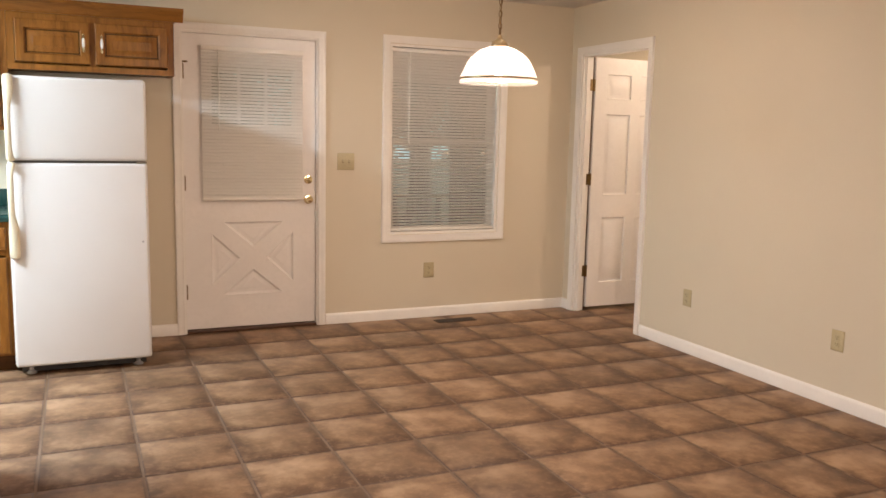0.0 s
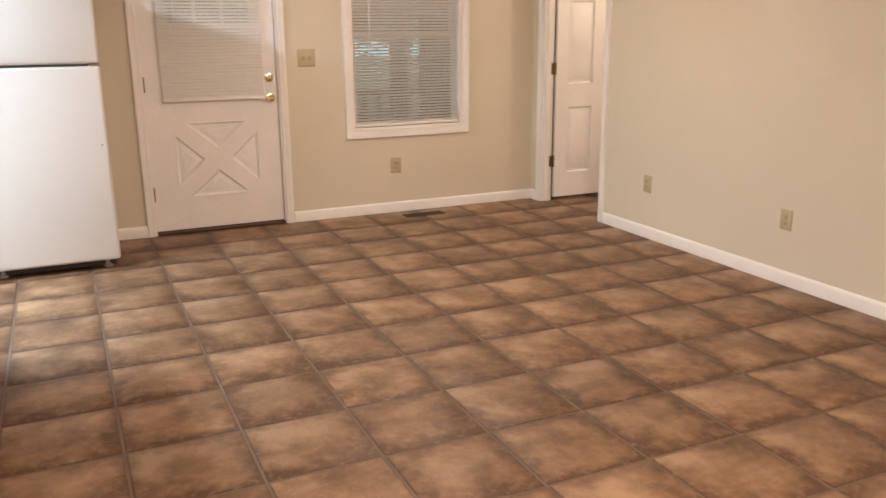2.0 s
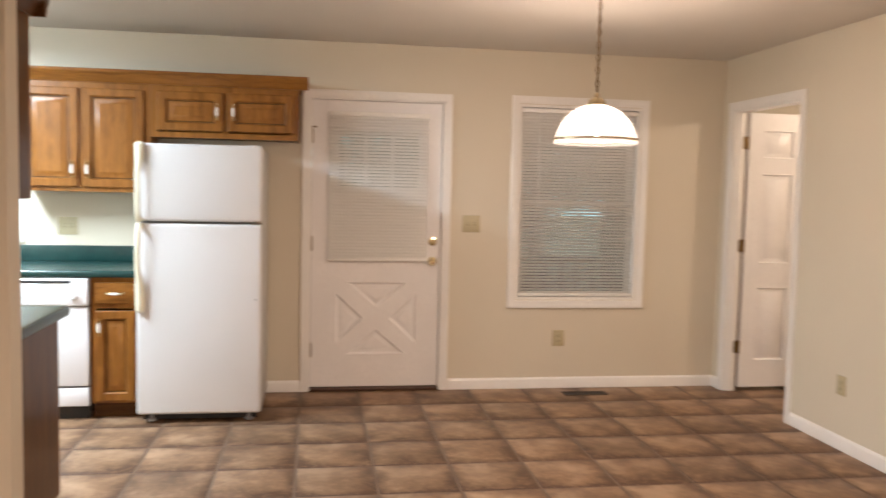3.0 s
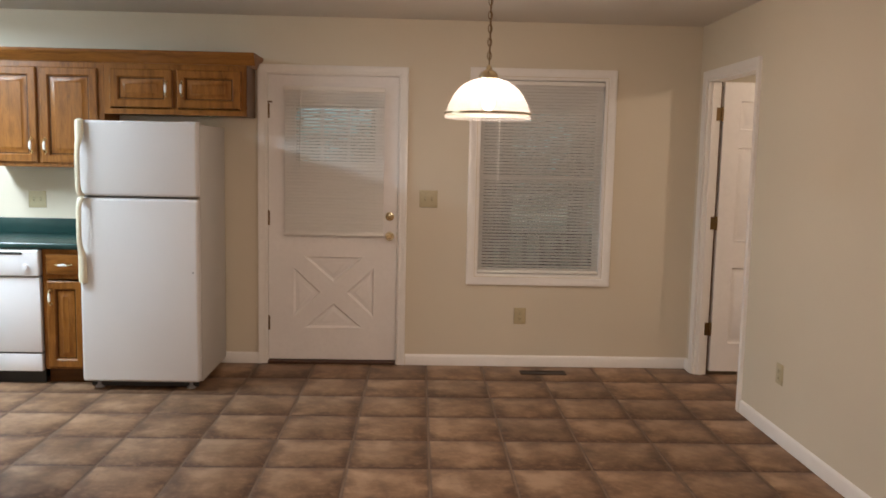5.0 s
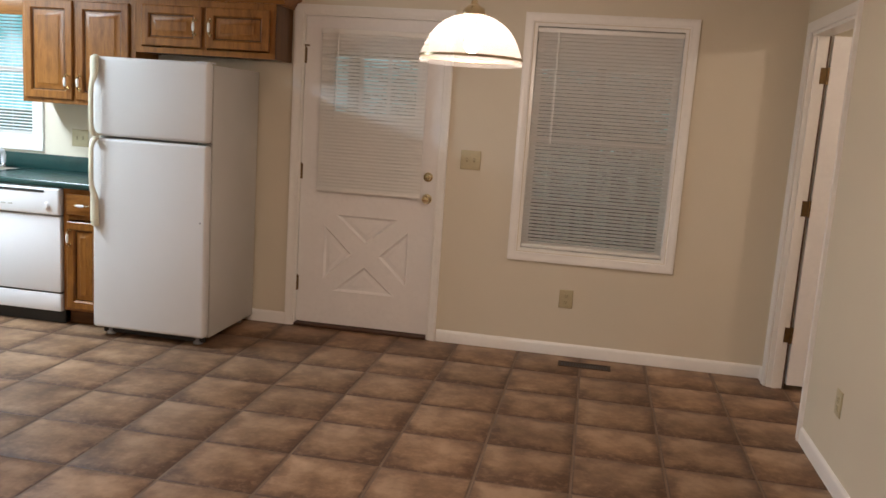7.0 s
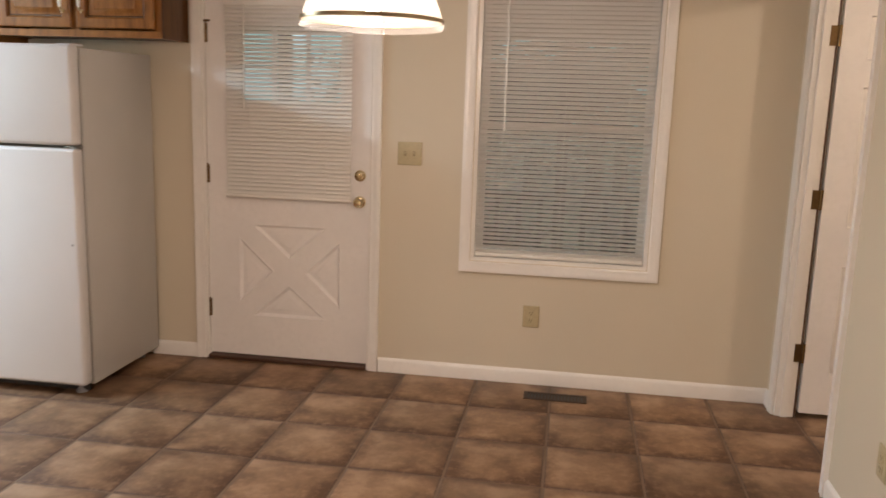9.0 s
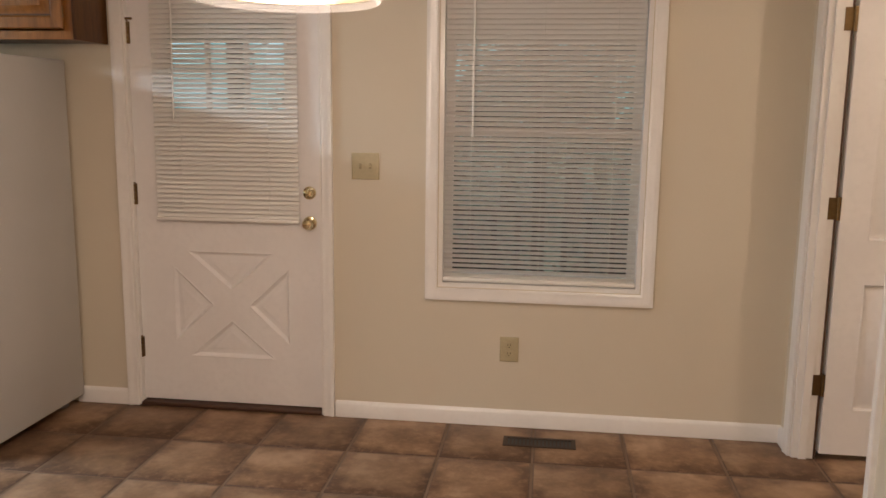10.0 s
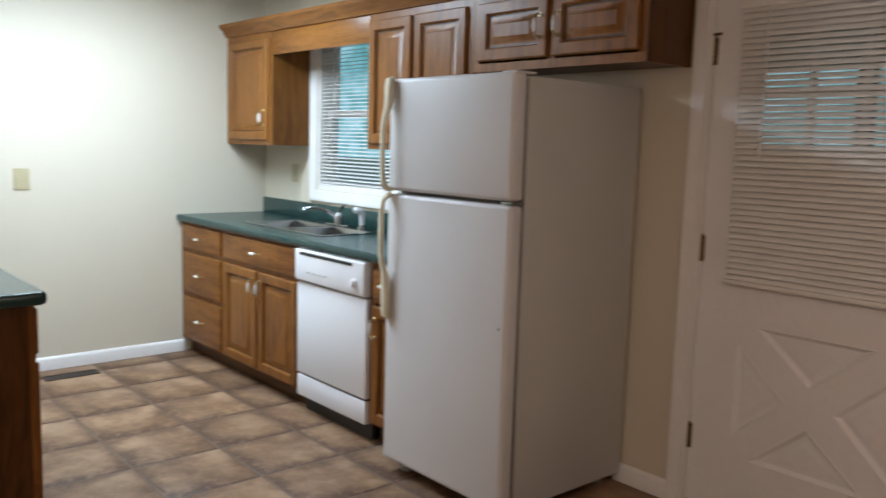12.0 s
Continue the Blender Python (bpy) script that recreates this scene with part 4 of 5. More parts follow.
def worktop(name, label, pieces, edge, at):
    """pieces: slabs in plan; edge: runs of the rounded front (p0, p1, out)."""
    c = thing(name, at, label, "worktop")
    bm = bmesh.new()
    for q in pieces:
        box(bm, *q, CZ0, CZ1)
    part("slab", bm, COUNTER, c)
    bm = bmesh.new()
    r = (CZ1 - CZ0) / 2
    nose = [(-0.001, 0.0), (0.010, 0.0)] + [(0.010 + 0.5 * r * math.sin(a) + 0.0, r - r * math.cos(a)) for a in [math.pi * k / 8 for k in range(1, 8)]] + [(0.010, 2 * r), (-0.001, 2 * r)]
    for p0, p1, out in edge:
        run_profile(bm, (*p0, CZ0 + 0.0003), (*p1, CZ0 + 0.0003), out, nose)
    part("rounded_edge", bm, COUNTER, c)
    return c


s_in = 0.012
wt = worktop("worktop", "dark green laminate worktop with a rounded edge",
             [(CT0, SX0 + s_in, CYF + 0.02, Y - 0.001), (SX1 - s_in, CT1, CYF + 0.02, Y - 0.001), (SX0 + s_in, SX1 - s_in, CYF + 0.02, SY0 + s_in), (SX0 + s_in, SX1 - s_in, SY1 - s_in, Y - 0.001)],
             [((CT0, CYF + 0.02), (CT1, CYF + 0.02), (0, -1))], (-1.45, 5.58, 0.872))
part("backsplash", a_box(CT0, CT1, Y - 0.021, Y - 0.001, CZ1 + 0.0005, 1.018, bevel=0.004), COUNTER, wt)

sink = thing("kitchen_sink", ((SX0 + SX1) / 2, (SY0 + SY1) / 2, 0.91), "double-bowl stainless steel sink set in the worktop", "sink")
bm = bmesh.new()
zt = CZ1 + 0.004
xm = (SX0 + SX1) / 2
bowls = ((SX0 + 0.035, xm - 0.018), (xm + 0.018, SX1 - 0.035))
by0, by1 = SY0 + 0.030, SY1 - 0.085
for q in ((SX0, SX1, SY0, by0), (SX0, SX1, by1, SY1), (SX0, bowls[0][0], by0, by1), (bowls[0][1], bowls[1][0], by0, by1), (bowls[1][1], SX1, by0, by1)):
    box(bm, q[0], q[1], q[2], q[3], CZ1 + 0.0005, zt)
part("rim", bm, STEEL, sink)
for b0, b1 in bowls:
    bm = bmesh.new()
    loops = []
    for d, z in ((0.0, zt - 0.0005), (0.004, zt - 0.010), (0.014, 0.775), (0.030, 0.752), (0.060, 0.745)):
        loops.append([bm.verts.new((*p, z)) for p in inset(rect(b0, b1, by0, by1), d)])
    for a, b in zip(loops, loops[1:]):
        for i in range(4):
            bm.faces.new((a[i], a[(i + 1) % 4], b[(i + 1) % 4], b[i]))
    bm.faces.new(loops[-1])
    bowl = part("bowl", bm, STEEL, sink)
    bm = bmesh.new()
    lathe(bm, [(0.0, 0.001), (0.030, 0.001), (0.042, 0.004), (0.044, 0.0)], ((b0 + b1) / 2, (by0 + by1) / 2, 0.7455), "z", 18)
    part("drain", bm, CHROME, bowl)

faucet = thing("faucet", (xm, SY1 - 0.04, zt), "chrome single-lever kitchen faucet behind the sink", "faucet")
bm = bmesh.new()
fy = SY1 - 0.038
box(bm, xm - 0.11, xm + 0.11, fy - 0.024, fy + 0.024, zt, zt + 0.010, bevel=0.004)
lathe(bm, [(0.028, 0.009), (0.026, 0.045), (0.024, 0.060), (0.014, 0.075), (0.0, 0.078)], (xm, fy, zt), "z", 16)
part("base", bm, CHROME, faucet)
bm = bmesh.new()
tube(bm, [(xm, fy - 0.015, zt + 0.045), (xm - 0.03, fy - 0.06, zt + 0.085), (xm - 0.07, fy - 0.12, zt + 0.105), (xm - 0.10, fy - 0.17, zt + 0.100), (xm - 0.105, fy - 0.18, zt + 0.080)], [0.011, 0.0095, 0.0085, 0.008, 0.009], 10)
part("spout", bm, CHROME, faucet)
bm = bmesh.new()
tube(bm, [(xm, fy, zt + 0.072), (xm + 0.02, fy + 0.005, zt + 0.105), (xm + 0.06, fy + 0.004, zt + 0.125)], [0.008, 0.007, 0.009], 8)
part("lever", bm, CHROME, faucet)
spray = thing("sink_sprayer", (xm + 0.24, fy, zt), "white side sprayer standing beside the faucet", "sprayer")
bm = bmesh.new()
lathe(bm, [(0.024, 0.0), (0.024, 0.006), (0.015, 0.018), (0.013, 0.030)], (xm + 0.24, fy, zt), "z", 14)
part("collar", bm, CHROME, spray)
bm = bmesh.new()
tube(bm, [(xm + 0.24, fy, zt + 0.024), (xm + 0.24, fy, zt + 0.075), (xm + 0.238, fy - 0.008, zt + 0.105), (xm + 0.232, fy - 0.036, zt + 0.112), (xm + 0.230, fy - 0.046, zt + 0.104)], [0.014, 0.017, 0.020, 0.020, 0.017], 10)
part("head", bm, APPL, spray, "white plastic spray head")

# dishwasher
WX0, WX1, WF = -1.104, -0.480, 5.272
dw = thing("dishwasher", ((WX0 + WX1) / 2, 5.55, 0.0), "white built-in dishwasher under the green worktop", "dishwasher")
part("body", a_box(WX0 + 0.01, WX1 - 0.01, WF + 0.045, Y - 0.05, 0.09, 0.866), GREY, dw)
part("door_panel", a_box(WX0 + 0.004, WX1 - 0.004, WF, WF + 0.044, 0.212, 0.690, bevel=0.005), APPL, dw)
cp = part("control_panel", a_box(WX0 + 0.002, WX1 - 0.002, WF - 0.016, WF + 0.044, 0.702, 0.866, bevel=0.010, seg=3), APPL, dw)
part("handle_recess", a_box(WX0 + 0.06, WX1 - 0.10, WF - 0.0185, WF - 0.010, 0.838, 0.853), BLACK, cp)
bm = bmesh.new()
lathe(bm, [(0.0, -0.022), (0.016, -0.021), (0.019, -0.004), (0.024, -0.002), (0.024, 0.0)], (-0.560, WF - 0.016, 0.760), "y", 18)
part("dial", bm, APPL, cp)
for k in range(4):
    part("button", a_box(-0.98 + k * 0.05, -0.95 + k * 0.05, WF - 0.019, WF - 0.014, 0.750, 0.758, bevel=0.001), APPL_SIDE, cp)
part("seam", a_box(WX0 + 0.012, WX1 - 0.012, WF + 0.010, WF + 0.040, 0.691, 0.701), GREY, dw)
part("seam", a_box(WX0 + 0.012, WX1 - 0.012, WF + 0.012, WF + 0.040, 0.200, 0.212), BLACK, dw)
part("lower_panel", a_box(WX0 + 0.004, WX1 - 0.004, WF + 0.002, WF + 0.044, 0.088, 0.200, bevel=0.005), APPL, dw)
part("kick_plate", a_box(WX0 + 0.01, WX1 - 0.01, WF + 0.055, WF + 0.070, 0.001, 0.088), BLACK, dw)

# ---------------------------------------------------------------- cabinets on the stub wall
NX1 = -0.224
NYF = 3.785


def stub_front(y):
    return lambda u, v, h: (u, y + h, v)


def stub_base(x0, x1, end):
    c = thing("base_cabinet", ((x0 + x1) / 2, 3.45, 0.0), "oak base cabinet against the stub wall" if not end else "oak base cabinet with a dark plain end panel", "cabinet", "oak base cabinets")
    part("body", a_box(x0, x1 - (0.007 if end else 0.001), PY1 + 0.002, NYF - 0.019, 0.10, 0.872), OAK_V, c)
    part("toe_board", a_box(x0, x1 - (0.007 if end else 0.001), NYF - 0.085, NYF - 0.070, 0.0005, 0.10), OAK_DARK, c)
    part("face_frame", a_box(x0, x1, NYF - 0.019, NYF, 0.10, 0.872), OAK_V, c)
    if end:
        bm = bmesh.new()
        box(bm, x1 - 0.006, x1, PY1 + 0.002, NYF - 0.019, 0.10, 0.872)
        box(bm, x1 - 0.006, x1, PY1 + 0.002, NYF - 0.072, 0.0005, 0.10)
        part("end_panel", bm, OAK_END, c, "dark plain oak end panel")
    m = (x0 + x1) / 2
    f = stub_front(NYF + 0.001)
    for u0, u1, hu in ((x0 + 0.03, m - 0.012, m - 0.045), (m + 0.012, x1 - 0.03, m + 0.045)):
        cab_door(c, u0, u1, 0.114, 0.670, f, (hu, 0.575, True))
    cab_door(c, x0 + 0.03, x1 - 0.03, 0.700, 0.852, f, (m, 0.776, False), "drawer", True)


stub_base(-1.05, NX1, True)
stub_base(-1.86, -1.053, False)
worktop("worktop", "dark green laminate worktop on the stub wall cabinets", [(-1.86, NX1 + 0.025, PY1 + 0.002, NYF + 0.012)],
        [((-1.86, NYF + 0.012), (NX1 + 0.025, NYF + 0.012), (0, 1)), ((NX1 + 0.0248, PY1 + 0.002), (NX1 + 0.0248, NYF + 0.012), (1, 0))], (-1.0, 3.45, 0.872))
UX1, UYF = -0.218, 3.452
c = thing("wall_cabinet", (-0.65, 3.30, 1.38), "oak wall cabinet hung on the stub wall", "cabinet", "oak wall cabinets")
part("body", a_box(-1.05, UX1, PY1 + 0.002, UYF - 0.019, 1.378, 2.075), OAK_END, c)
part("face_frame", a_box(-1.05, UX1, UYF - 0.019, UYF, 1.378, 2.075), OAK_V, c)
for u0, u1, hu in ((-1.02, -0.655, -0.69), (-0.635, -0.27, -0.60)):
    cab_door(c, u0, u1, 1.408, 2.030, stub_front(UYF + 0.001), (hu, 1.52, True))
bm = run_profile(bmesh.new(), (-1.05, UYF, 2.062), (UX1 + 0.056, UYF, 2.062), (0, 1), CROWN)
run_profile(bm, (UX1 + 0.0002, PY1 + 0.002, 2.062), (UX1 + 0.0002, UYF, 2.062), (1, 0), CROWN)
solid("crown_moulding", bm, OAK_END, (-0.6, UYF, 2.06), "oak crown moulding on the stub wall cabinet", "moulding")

# ---------------------------------------------------------------- lamps
lamp = thing("pendant_lamp", (LAMP.x, LAMP.y, H), "lit ribbed white glass pendant on a brass chain", "lamp")
bm = bmesh.new()
RIBS = 48
prof = [(0.203, -0.008), (0.2115, -0.005), (0.2125, 0.002), (0.208, 0.022), (0.201, 0.042), (0.190, 0.068), (0.173, 0.100), (0.150, 0.130), (0.121, 0.154), (0.086, 0.173), (0.050, 0.184), (0.034, 0.187)]
rows = []
for r, h in [(0.965 * q[0], q[1]) for q in prof]:
    rows.append([bm.verts.new((LAMP.x + (r * (1 + (0.006 if k % 2 else -0.006) * max(0.1, min(1, h * 20)))) * math.cos(math.pi * k / RIBS),
                               LAMP.y + (r * (1 + (0.006 if k % 2 else -0.006) * max(0.1, min(1, h * 20)))) * math.sin(math.pi * k / RIBS), LAMP.z + h)) for k in range(2 * RIBS)])
for a, b in zip(rows, rows[1:]):
    for k in range(2 * RIBS):
        j = (k + 1) % (2 * RIBS)
        bm.faces.new((a[k], a[j], b[j], b[k]))
part("shade", bm, SHADE, lamp, "ribbed white glass dome shade")
bm = bmesh.new()
lathe(bm, [(0.1992, 0.013), (0.2065, 0.013), (0.2050, 0.023), (0.1982, 0.023), (0.1992, 0.013)], LAMP, "z", 64, caps=False)
part("band", bm, ANTIQUE, lamp, "thin brass band round the shade")
bm = bmesh.new()
lathe(bm, [(0.044, 0.183), (0.046, 0.192), (0.040, 0.206), (0.028, 0.218), (0.016, 0.224), (0.012, 0.240), (0.006, 0.246), (0.0, 0.248)], LAMP, "z", 24)
for k in range(3):
    a = 2 * math.pi * k / 3 + 0.4
    lathe(bm, [(0.0, 0.216), (0.006, 0.214), (0.006, 0.200), (0.0, 0.198)], LAMP + Vector((0.036 * math.cos(a), 0.036 * math.sin(a), 0.0)), "z", 8)
part("cap", bm, ANTIQUE, lamp, "brass cap with finial nuts")
bm = bmesh.new()
z, k = LAMP.z + 0.240, 0
while z < H - 0.05:
    turn = Vector((1, 0, 0)) if k % 2 else Vector((0, 1, 0))
    pts = [Vector((LAMP.x, LAMP.y, z + 0.019)) + turn * (0.009 * math.cos(a)) + Vector((0, 0, 0.019 * math.sin(a))) for a in [2 * math.pi * i / 12 for i in range(13)]]
    tube(bm, pts, 0.0025, 5)
    z, k = z + 0.031, k + 1
tube(bm, [(LAMP.x, LAMP.y, LAMP.z + 0.238), (LAMP.x + 0.004, LAMP.y, LAMP.z + 0.45), (LAMP.x, LAMP.y, H - 0.03)], 0.003, 6)
part("chain", bm, AGED, lamp, "brass chain with a cord")
bm = bmesh.new()
lathe(bm, [(0.0, -0.055), (0.010, -0.050), (0.022, -0.035), (0.058, -0.014), (0.062, -0.001)], (LAMP.x, LAMP.y, H), "z", 28)
part("canopy", bm, ANTIQUE, lamp)
bm = bmesh.new()
lathe(bm, [(0.0, 0.035), (0.016, 0.040), (0.028, 0.058), (0.030, 0.078), (0.022, 0.102), (0.014, 0.122), (0.014, 0.150)], LAMP, "z", 18)
bulb = part("bulb", bm, BULB, lamp, "glowing frosted bulb")
bulb.visible_shadow = False
bm = bmesh.new()
lathe(bm, [(0.018, 0.145), (0.020, 0.186)], LAMP, "z", 16)
part("socket", bm, BRASS, lamp)

kf = thing("ceiling_light", (KITCHEN_LIGHT.x, KITCHEN_LIGHT.y, H), "long white ceiling light box over the kitchen", "ceiling light")
part("housing", a_box(KITCHEN_LIGHT.x - 0.17, KITCHEN_LIGHT.x + 0.17, KITCHEN_LIGHT.y - 0.62, KITCHEN_LIGHT.y + 0.62, H - 0.045, H - 0.001, bevel=0.004), TRIM, kf)
part("diffuser", a_box(KITCHEN_LIGHT.x - 0.155, KITCHEN_LIGHT.x + 0.155, KITCHEN_LIGHT.y - 0.60, KITCHEN_LIGHT.y + 0.60, H - 0.105, H - 0.045, bevel=0.01), TUBE, kf)
hf = thing("ceiling_light", (HALL_LIGHT.x, HALL_LIGHT.y, H), "round glass dome light on the ceiling", "ceiling light")
bm = bmesh.new()
lathe(bm, [(0.0, -0.105), (0.07, -0.098), (0.13, -0.070), (0.155, -0.030), (0.158, -0.001)], (HALL_LIGHT.x, HALL_LIGHT.y, H), "z", 32)
part("dome", bm, DOME, hf)

sf = thing("ceiling_light", (SIDE_LIGHT.x, SIDE_LIGHT.y, H), "bare bulb in a white ceiling lampholder", "ceiling light")
bm = bmesh.new()
lathe(bm, [(0.055, -0.001), (0.055, -0.012), (0.024, -0.028), (0.020, -0.050)], (SIDE_LIGHT.x, SIDE_LIGHT.y, H), "z", 20)
part("lampholder", bm, TRIM, sf)
bm = bmesh.new()
lathe(bm, [(0.014, -0.050), (0.016, -0.075), (0.030, -0.110), (0.030, -0.130), (0.018, -0.152), (0.0, -0.157)], (SIDE_LIGHT.x, SIDE_LIGHT.y, H), "z", 16)
part("bulb", bm, BULB, sf).visible_shadow = False

# ---------------------------------------------------------------- outside
GZ = -0.55
n = 24
bm = bmesh.new()
grid = [[bm.verts.new((400 * math.copysign(abs(i / n) ** 2, i), 400 * math.copysign(abs(k / n) ** 2, k), GZ)) for k in range(-n, n + 1)] for i in range(-n, n + 1)]
for i in range(2 * n):
    for k in range(2 * n):
        bm.faces.new((grid[i][k], grid[i + 1][k], grid[i + 1][k + 1], grid[i][k + 1]))
solid("ground", bm, GRASS, label="rough green lawn around the house", category="ground", kind="structure")

deck = thing("porch_deck", (1.6, 7.0, GZ), "weathered grey board porch deck behind the house", "deck")
me = None
for k in range(13):
    y0 = Y + T + 0.03 + k * 0.142
    b = part("board", a_box(-0.2, 4.4, y0, y0 + 0.136, -0.16, -0.125), DECK, deck)
part("joist_frame", a_box(-0.15, 4.35, Y + T + 0.06, Y + T + 1.84, GZ, -0.162), RAILW, deck)
RY = Y + T + 1.80
rail = thing("porch_railing", (1.6, RY, -0.125), "dark stained wooden porch railing with balusters", "railing")
part("top_rail", a_box(-0.2, 4.4, RY - 0.045, RY + 0.045, 0.770, 0.806, bevel=0.004), RAILW, rail)
part("bottom_rail", a_box(-0.2, 4.4, RY - 0.02, RY + 0.02, -0.02, 0.06, bevel=0.004), RAILW, rail)
bal = finish(a_box(-0.021, 0.021, -0.019, 0.019, 0.06, 0.770), "baluster", RAILW, (0, 0, -0.125))
for k in range(28):
    s = new("baluster", bal)
    s.parent = rail
    s.location = (-0.13 + k * 0.160 - 1.6, 0, 0)
for x in (0.57, 2.73, 4.35):
    part("post", a_box(x - 0.045, x + 0.045, RY + 0.046, RY + 0.136, GZ, 1.929, bevel=0.005), RAILW, rail)
screen = thing("porch_screen", (4.0, RY - 0.2, -0.125), "dark stained board screen at the porch end", "screen")
for k in range(6):
    part("board", a_box(3.64 + k * 0.125, 3.758 + k * 0.125, RY - 0.09, RY - 0.068, -0.124, 1.92), RAILW, screen)
part("batten", a_box(3.64, 4.383, RY - 0.067, RY - 0.046, 1.60, 1.69), RAILW, screen)


roof = thing("porch_roof", (1.6, RY, 2.0), "pale painted porch roof and beam on posts", "porch roof")
part("beam", a_box(-1.2, 4.5, RY - 0.05, RY + 0.10, 1.93, 2.30), SIDING, roof)
part("soffit", a_box(-1.2, 4.5, Y + T + 0.005, RY + 0.30, 2.301, 2.33), SIDING, roof)
part("shingle_slope", a_box(-1.3, 4.6, Y + T + 0.005, RY + 0.40, 2.331, 2.40), RAILW, roof)


def tree(x, y, h, spread, seed, leaf, label):
    rng = random.Random(seed)
    t = thing("tree", (x, y, GZ), label, "tree", "trees behind the house")
    bm = bmesh.new()
    lean = rng.uniform(-0.3, 0.3)
    tube(bm, [(x, y, GZ - 0.1), (x + 0.1 * lean, y, GZ + h * 0.25), (x + lean * 0.6, y, GZ + h * 0.6), (x + lean, y, GZ + h * 0.92)], [0.17, 0.13, 0.08, 0.02], 9)
    ends = []
    for k in range(16):
        a = rng.uniform(0, 2 * math.pi)
        f = rng.uniform(0.12, 0.85)
        s = Vector((x + lean * f, y, GZ + h * f))
        e = s + Vector((math.cos(a), math.sin(a), rng.uniform(0.1, 0.6))) * spread * rng.uniform(0.5, 1.0) * (1.1 - 0.6 * f)
        tube(bm, [s, (s + e) / 2 + Vector((0, 0, 0.1)), e], [0.045, 0.025, 0.008], 5)
        ends += [e, (s + e) / 2, s * 0.25 + e * 0.75]
    part("trunk", bm, BARK, t)
    verts, faces = [], []
    for e in ends:
        for k in range(90):
            c = e + Vector((rng.gauss(0, 0.36), rng.gauss(0, 0.36), rng.gauss(0, 0.28)))
            u = Vector((rng.uniform(-1, 1), rng.uniform(-1, 1), rng.uniform(-1, 1))).normalized()
            v = u.orthogonal().normalized()
            s = rng.uniform(0.05, 0.10)
            i = len(verts)
            verts += [c - u * s, c + v * s * 0.5, c + u * s, c - v * s * 0.5]
            faces.append((i, i + 1, i + 2, i + 3))
    me = bpy.data.meshes.new("crown")
    me.from_pydata([v - ORIGIN[t] for v in verts], [], faces)
    me.materials.append(leaf)
    ob = new("crown", me)
    ob.parent = t


for i, (x, y, h, s) in enumerate(((1.2, 14.0, 6.6, 2.6), (3.2, 16.0, 7.5, 2.9), (4.6, 13.8, 7.0, 2.6), (6.6, 15.5, 7.8, 2.9), (9.2, 14.5, 7.6, 2.9), (2.0, 18.5, 8.0, 3.0), (5.4, 18.5, 8.5, 3.1),
                                  (3.9, 20.5, 9.0, 3.3), (7.6, 18.5, 8.5, 3.2))):
    tree(x, y, h, s, 40 + i, LEAF, "leafy green tree behind the porch")


def shrub(x, y, w, h, seed):
    rng = random.Random(seed)
    t = thing("shrub", (x, y, GZ), "dense dark green shrub beyond the porch railing", "shrub", "shrubs along the porch")
    bm = bmesh.new()
    verts, faces = [], []
    for k in range(14):
        a, f = rng.uniform(0, 2 * math.pi), rng.uniform(0.35, 0.95)
        e = Vector((x + math.cos(a) * w * 0.45 * rng.random(), y + math.sin(a) * w * 0.35 * rng.random(), GZ + h * f))
        tube(bm, [(x + 0.04 * math.cos(a), y + 0.04 * math.sin(a), GZ - 0.02), ((x + e.x) / 2, (y + e.y) / 2, GZ + h * f * 0.55), e], [0.018, 0.012, 0.004], 5)
        for q in range(170):
            c = e + Vector((rng.gauss(0, 0.24), rng.gauss(0, 0.20), rng.gauss(-0.12, 0.24)))
            u = Vector((rng.uniform(-1, 1), rng.uniform(-1, 1), rng.uniform(-1, 1))).normalized()
            v = u.orthogonal().normalized()
            z = rng.uniform(0.03, 0.06)
            n0 = len(verts)
            verts += [c - u * z, c + v * z * 0.55, c + u * z, c - v * z * 0.55]
            faces.append((n0, n0 + 1, n0 + 2, n0 + 3))
    part("stem", bm, BARK, t)
    me = bpy.data.meshes.new("crown")
    me.from_pydata([p - ORIGIN[t] for p in verts], [], faces)
    me.materials.append(LEAF)
    ob = new("crown", me)
    ob.parent = t


for i, (x, w, h) in enumerate(((0.3, 1.0, 0.70), (2.1, 1.1, 0.75), (3.6, 1.0, 0.85), (5.4, 1.2, 0.90))):
    shrub(x, 9.3 + 0.25 * (i % 2), w, h, 90 + i)

# curved sheet that glows by itself to pass for the bright distance
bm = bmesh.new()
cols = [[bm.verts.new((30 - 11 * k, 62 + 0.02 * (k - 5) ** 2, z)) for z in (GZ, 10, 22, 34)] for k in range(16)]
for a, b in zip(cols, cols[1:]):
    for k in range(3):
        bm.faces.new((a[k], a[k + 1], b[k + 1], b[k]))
solid("backdrop", bm, FAR_WOODS_GLOW, label="glowing backdrop painted as hazy blue-green far woods", category="backdrop", kind="structure")

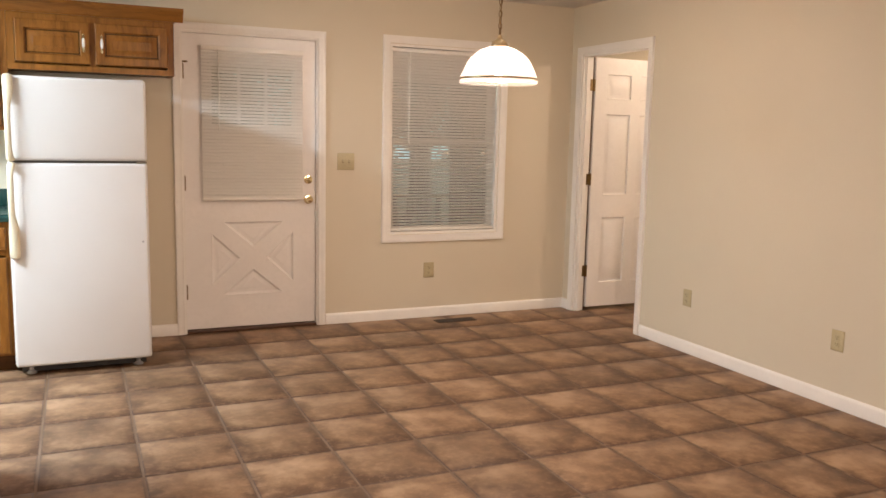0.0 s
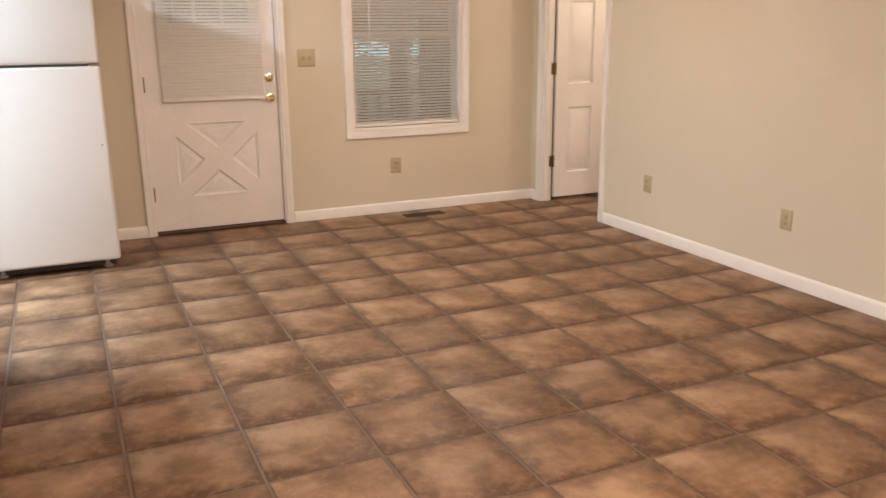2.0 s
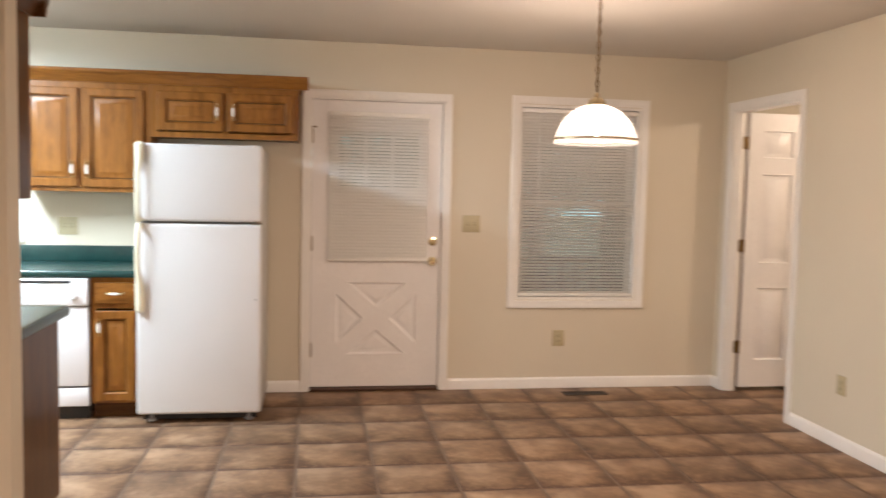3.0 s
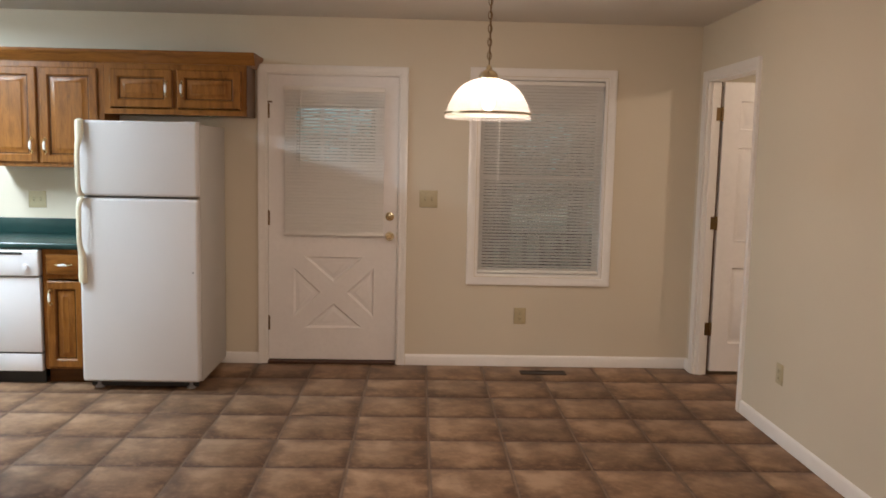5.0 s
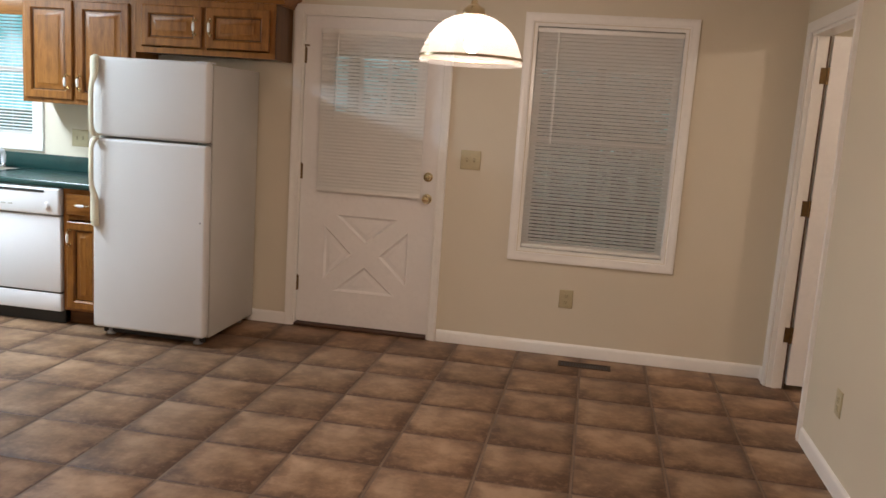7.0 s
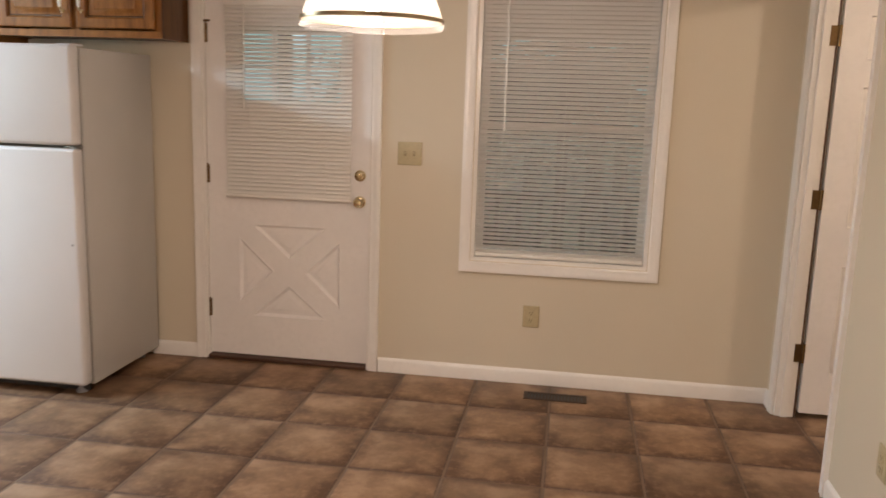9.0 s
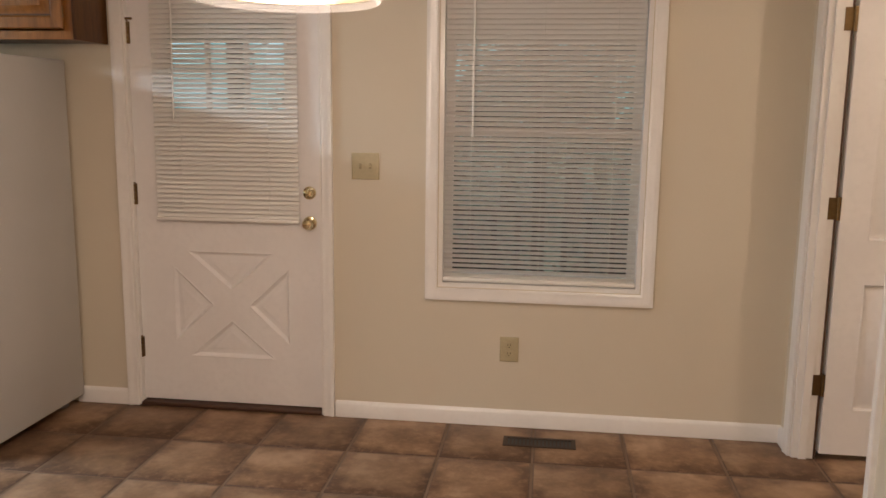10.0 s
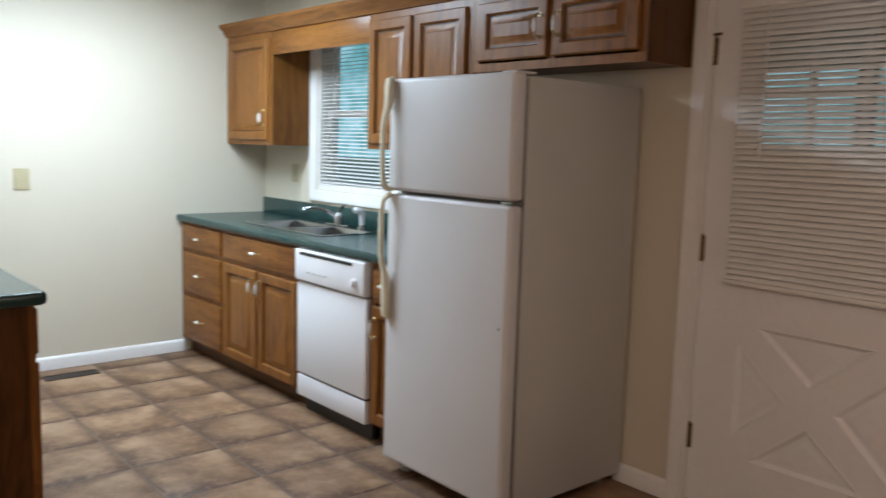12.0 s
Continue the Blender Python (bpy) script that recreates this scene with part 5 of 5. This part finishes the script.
# ---------------------------------------------------------------- floor, last: tiles on a grout bed
floor = solid("floor", a_box(X_W - T, 6.3, Y_S - T, Y + T, -0.10, -0.0035), GROUT, label="brown stone-look floor tiles laid square", category="floor", kind="structure")
ORIGIN[floor] = Vector((0, 0, 0))
GAP = 0.010


def tile_bm(bm, x0, x1, y0, y1, h=0.0):
    b = 0.005
    lo = [bm.verts.new(p) for p in ((x0, y0, -0.006), (x1, y0, -0.006), (x1, y1, -0.006), (x0, y1, -0.006))]
    md = [bm.verts.new(p) for p in ((x0, y0, h - 0.0022), (x1, y0, h - 0.0022), (x1, y1, h - 0.0022), (x0, y1, h - 0.0022))]
    hi = [bm.verts.new(p) for p in ((x0 + b, y0 + b, h), (x1 - b, y0 + b, h), (x1 - b, y1 - b, h), (x0 + b, y1 - b, h))]
    for a, c in ((lo, md), (md, hi)):
        for i in range(4):
            bm.faces.new((a[i], a[(i + 1) % 4], c[(i + 1) % 4], c[i]))
    bm.faces.new(hi)


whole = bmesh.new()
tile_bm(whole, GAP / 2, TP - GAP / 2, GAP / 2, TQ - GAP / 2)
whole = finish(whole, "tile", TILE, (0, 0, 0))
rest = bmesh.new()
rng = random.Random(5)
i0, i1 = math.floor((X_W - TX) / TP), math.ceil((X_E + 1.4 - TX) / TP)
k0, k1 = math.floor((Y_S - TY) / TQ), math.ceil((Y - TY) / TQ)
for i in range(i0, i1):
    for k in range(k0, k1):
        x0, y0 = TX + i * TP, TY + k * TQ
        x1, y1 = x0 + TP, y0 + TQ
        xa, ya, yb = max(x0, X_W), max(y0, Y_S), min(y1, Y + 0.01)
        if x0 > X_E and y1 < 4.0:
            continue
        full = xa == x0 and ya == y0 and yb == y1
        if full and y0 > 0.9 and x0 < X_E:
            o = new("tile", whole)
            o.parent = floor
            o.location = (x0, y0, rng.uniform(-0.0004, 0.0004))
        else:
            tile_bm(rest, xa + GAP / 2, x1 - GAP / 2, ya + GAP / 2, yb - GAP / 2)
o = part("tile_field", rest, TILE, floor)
tagged(o, kind="stuff")
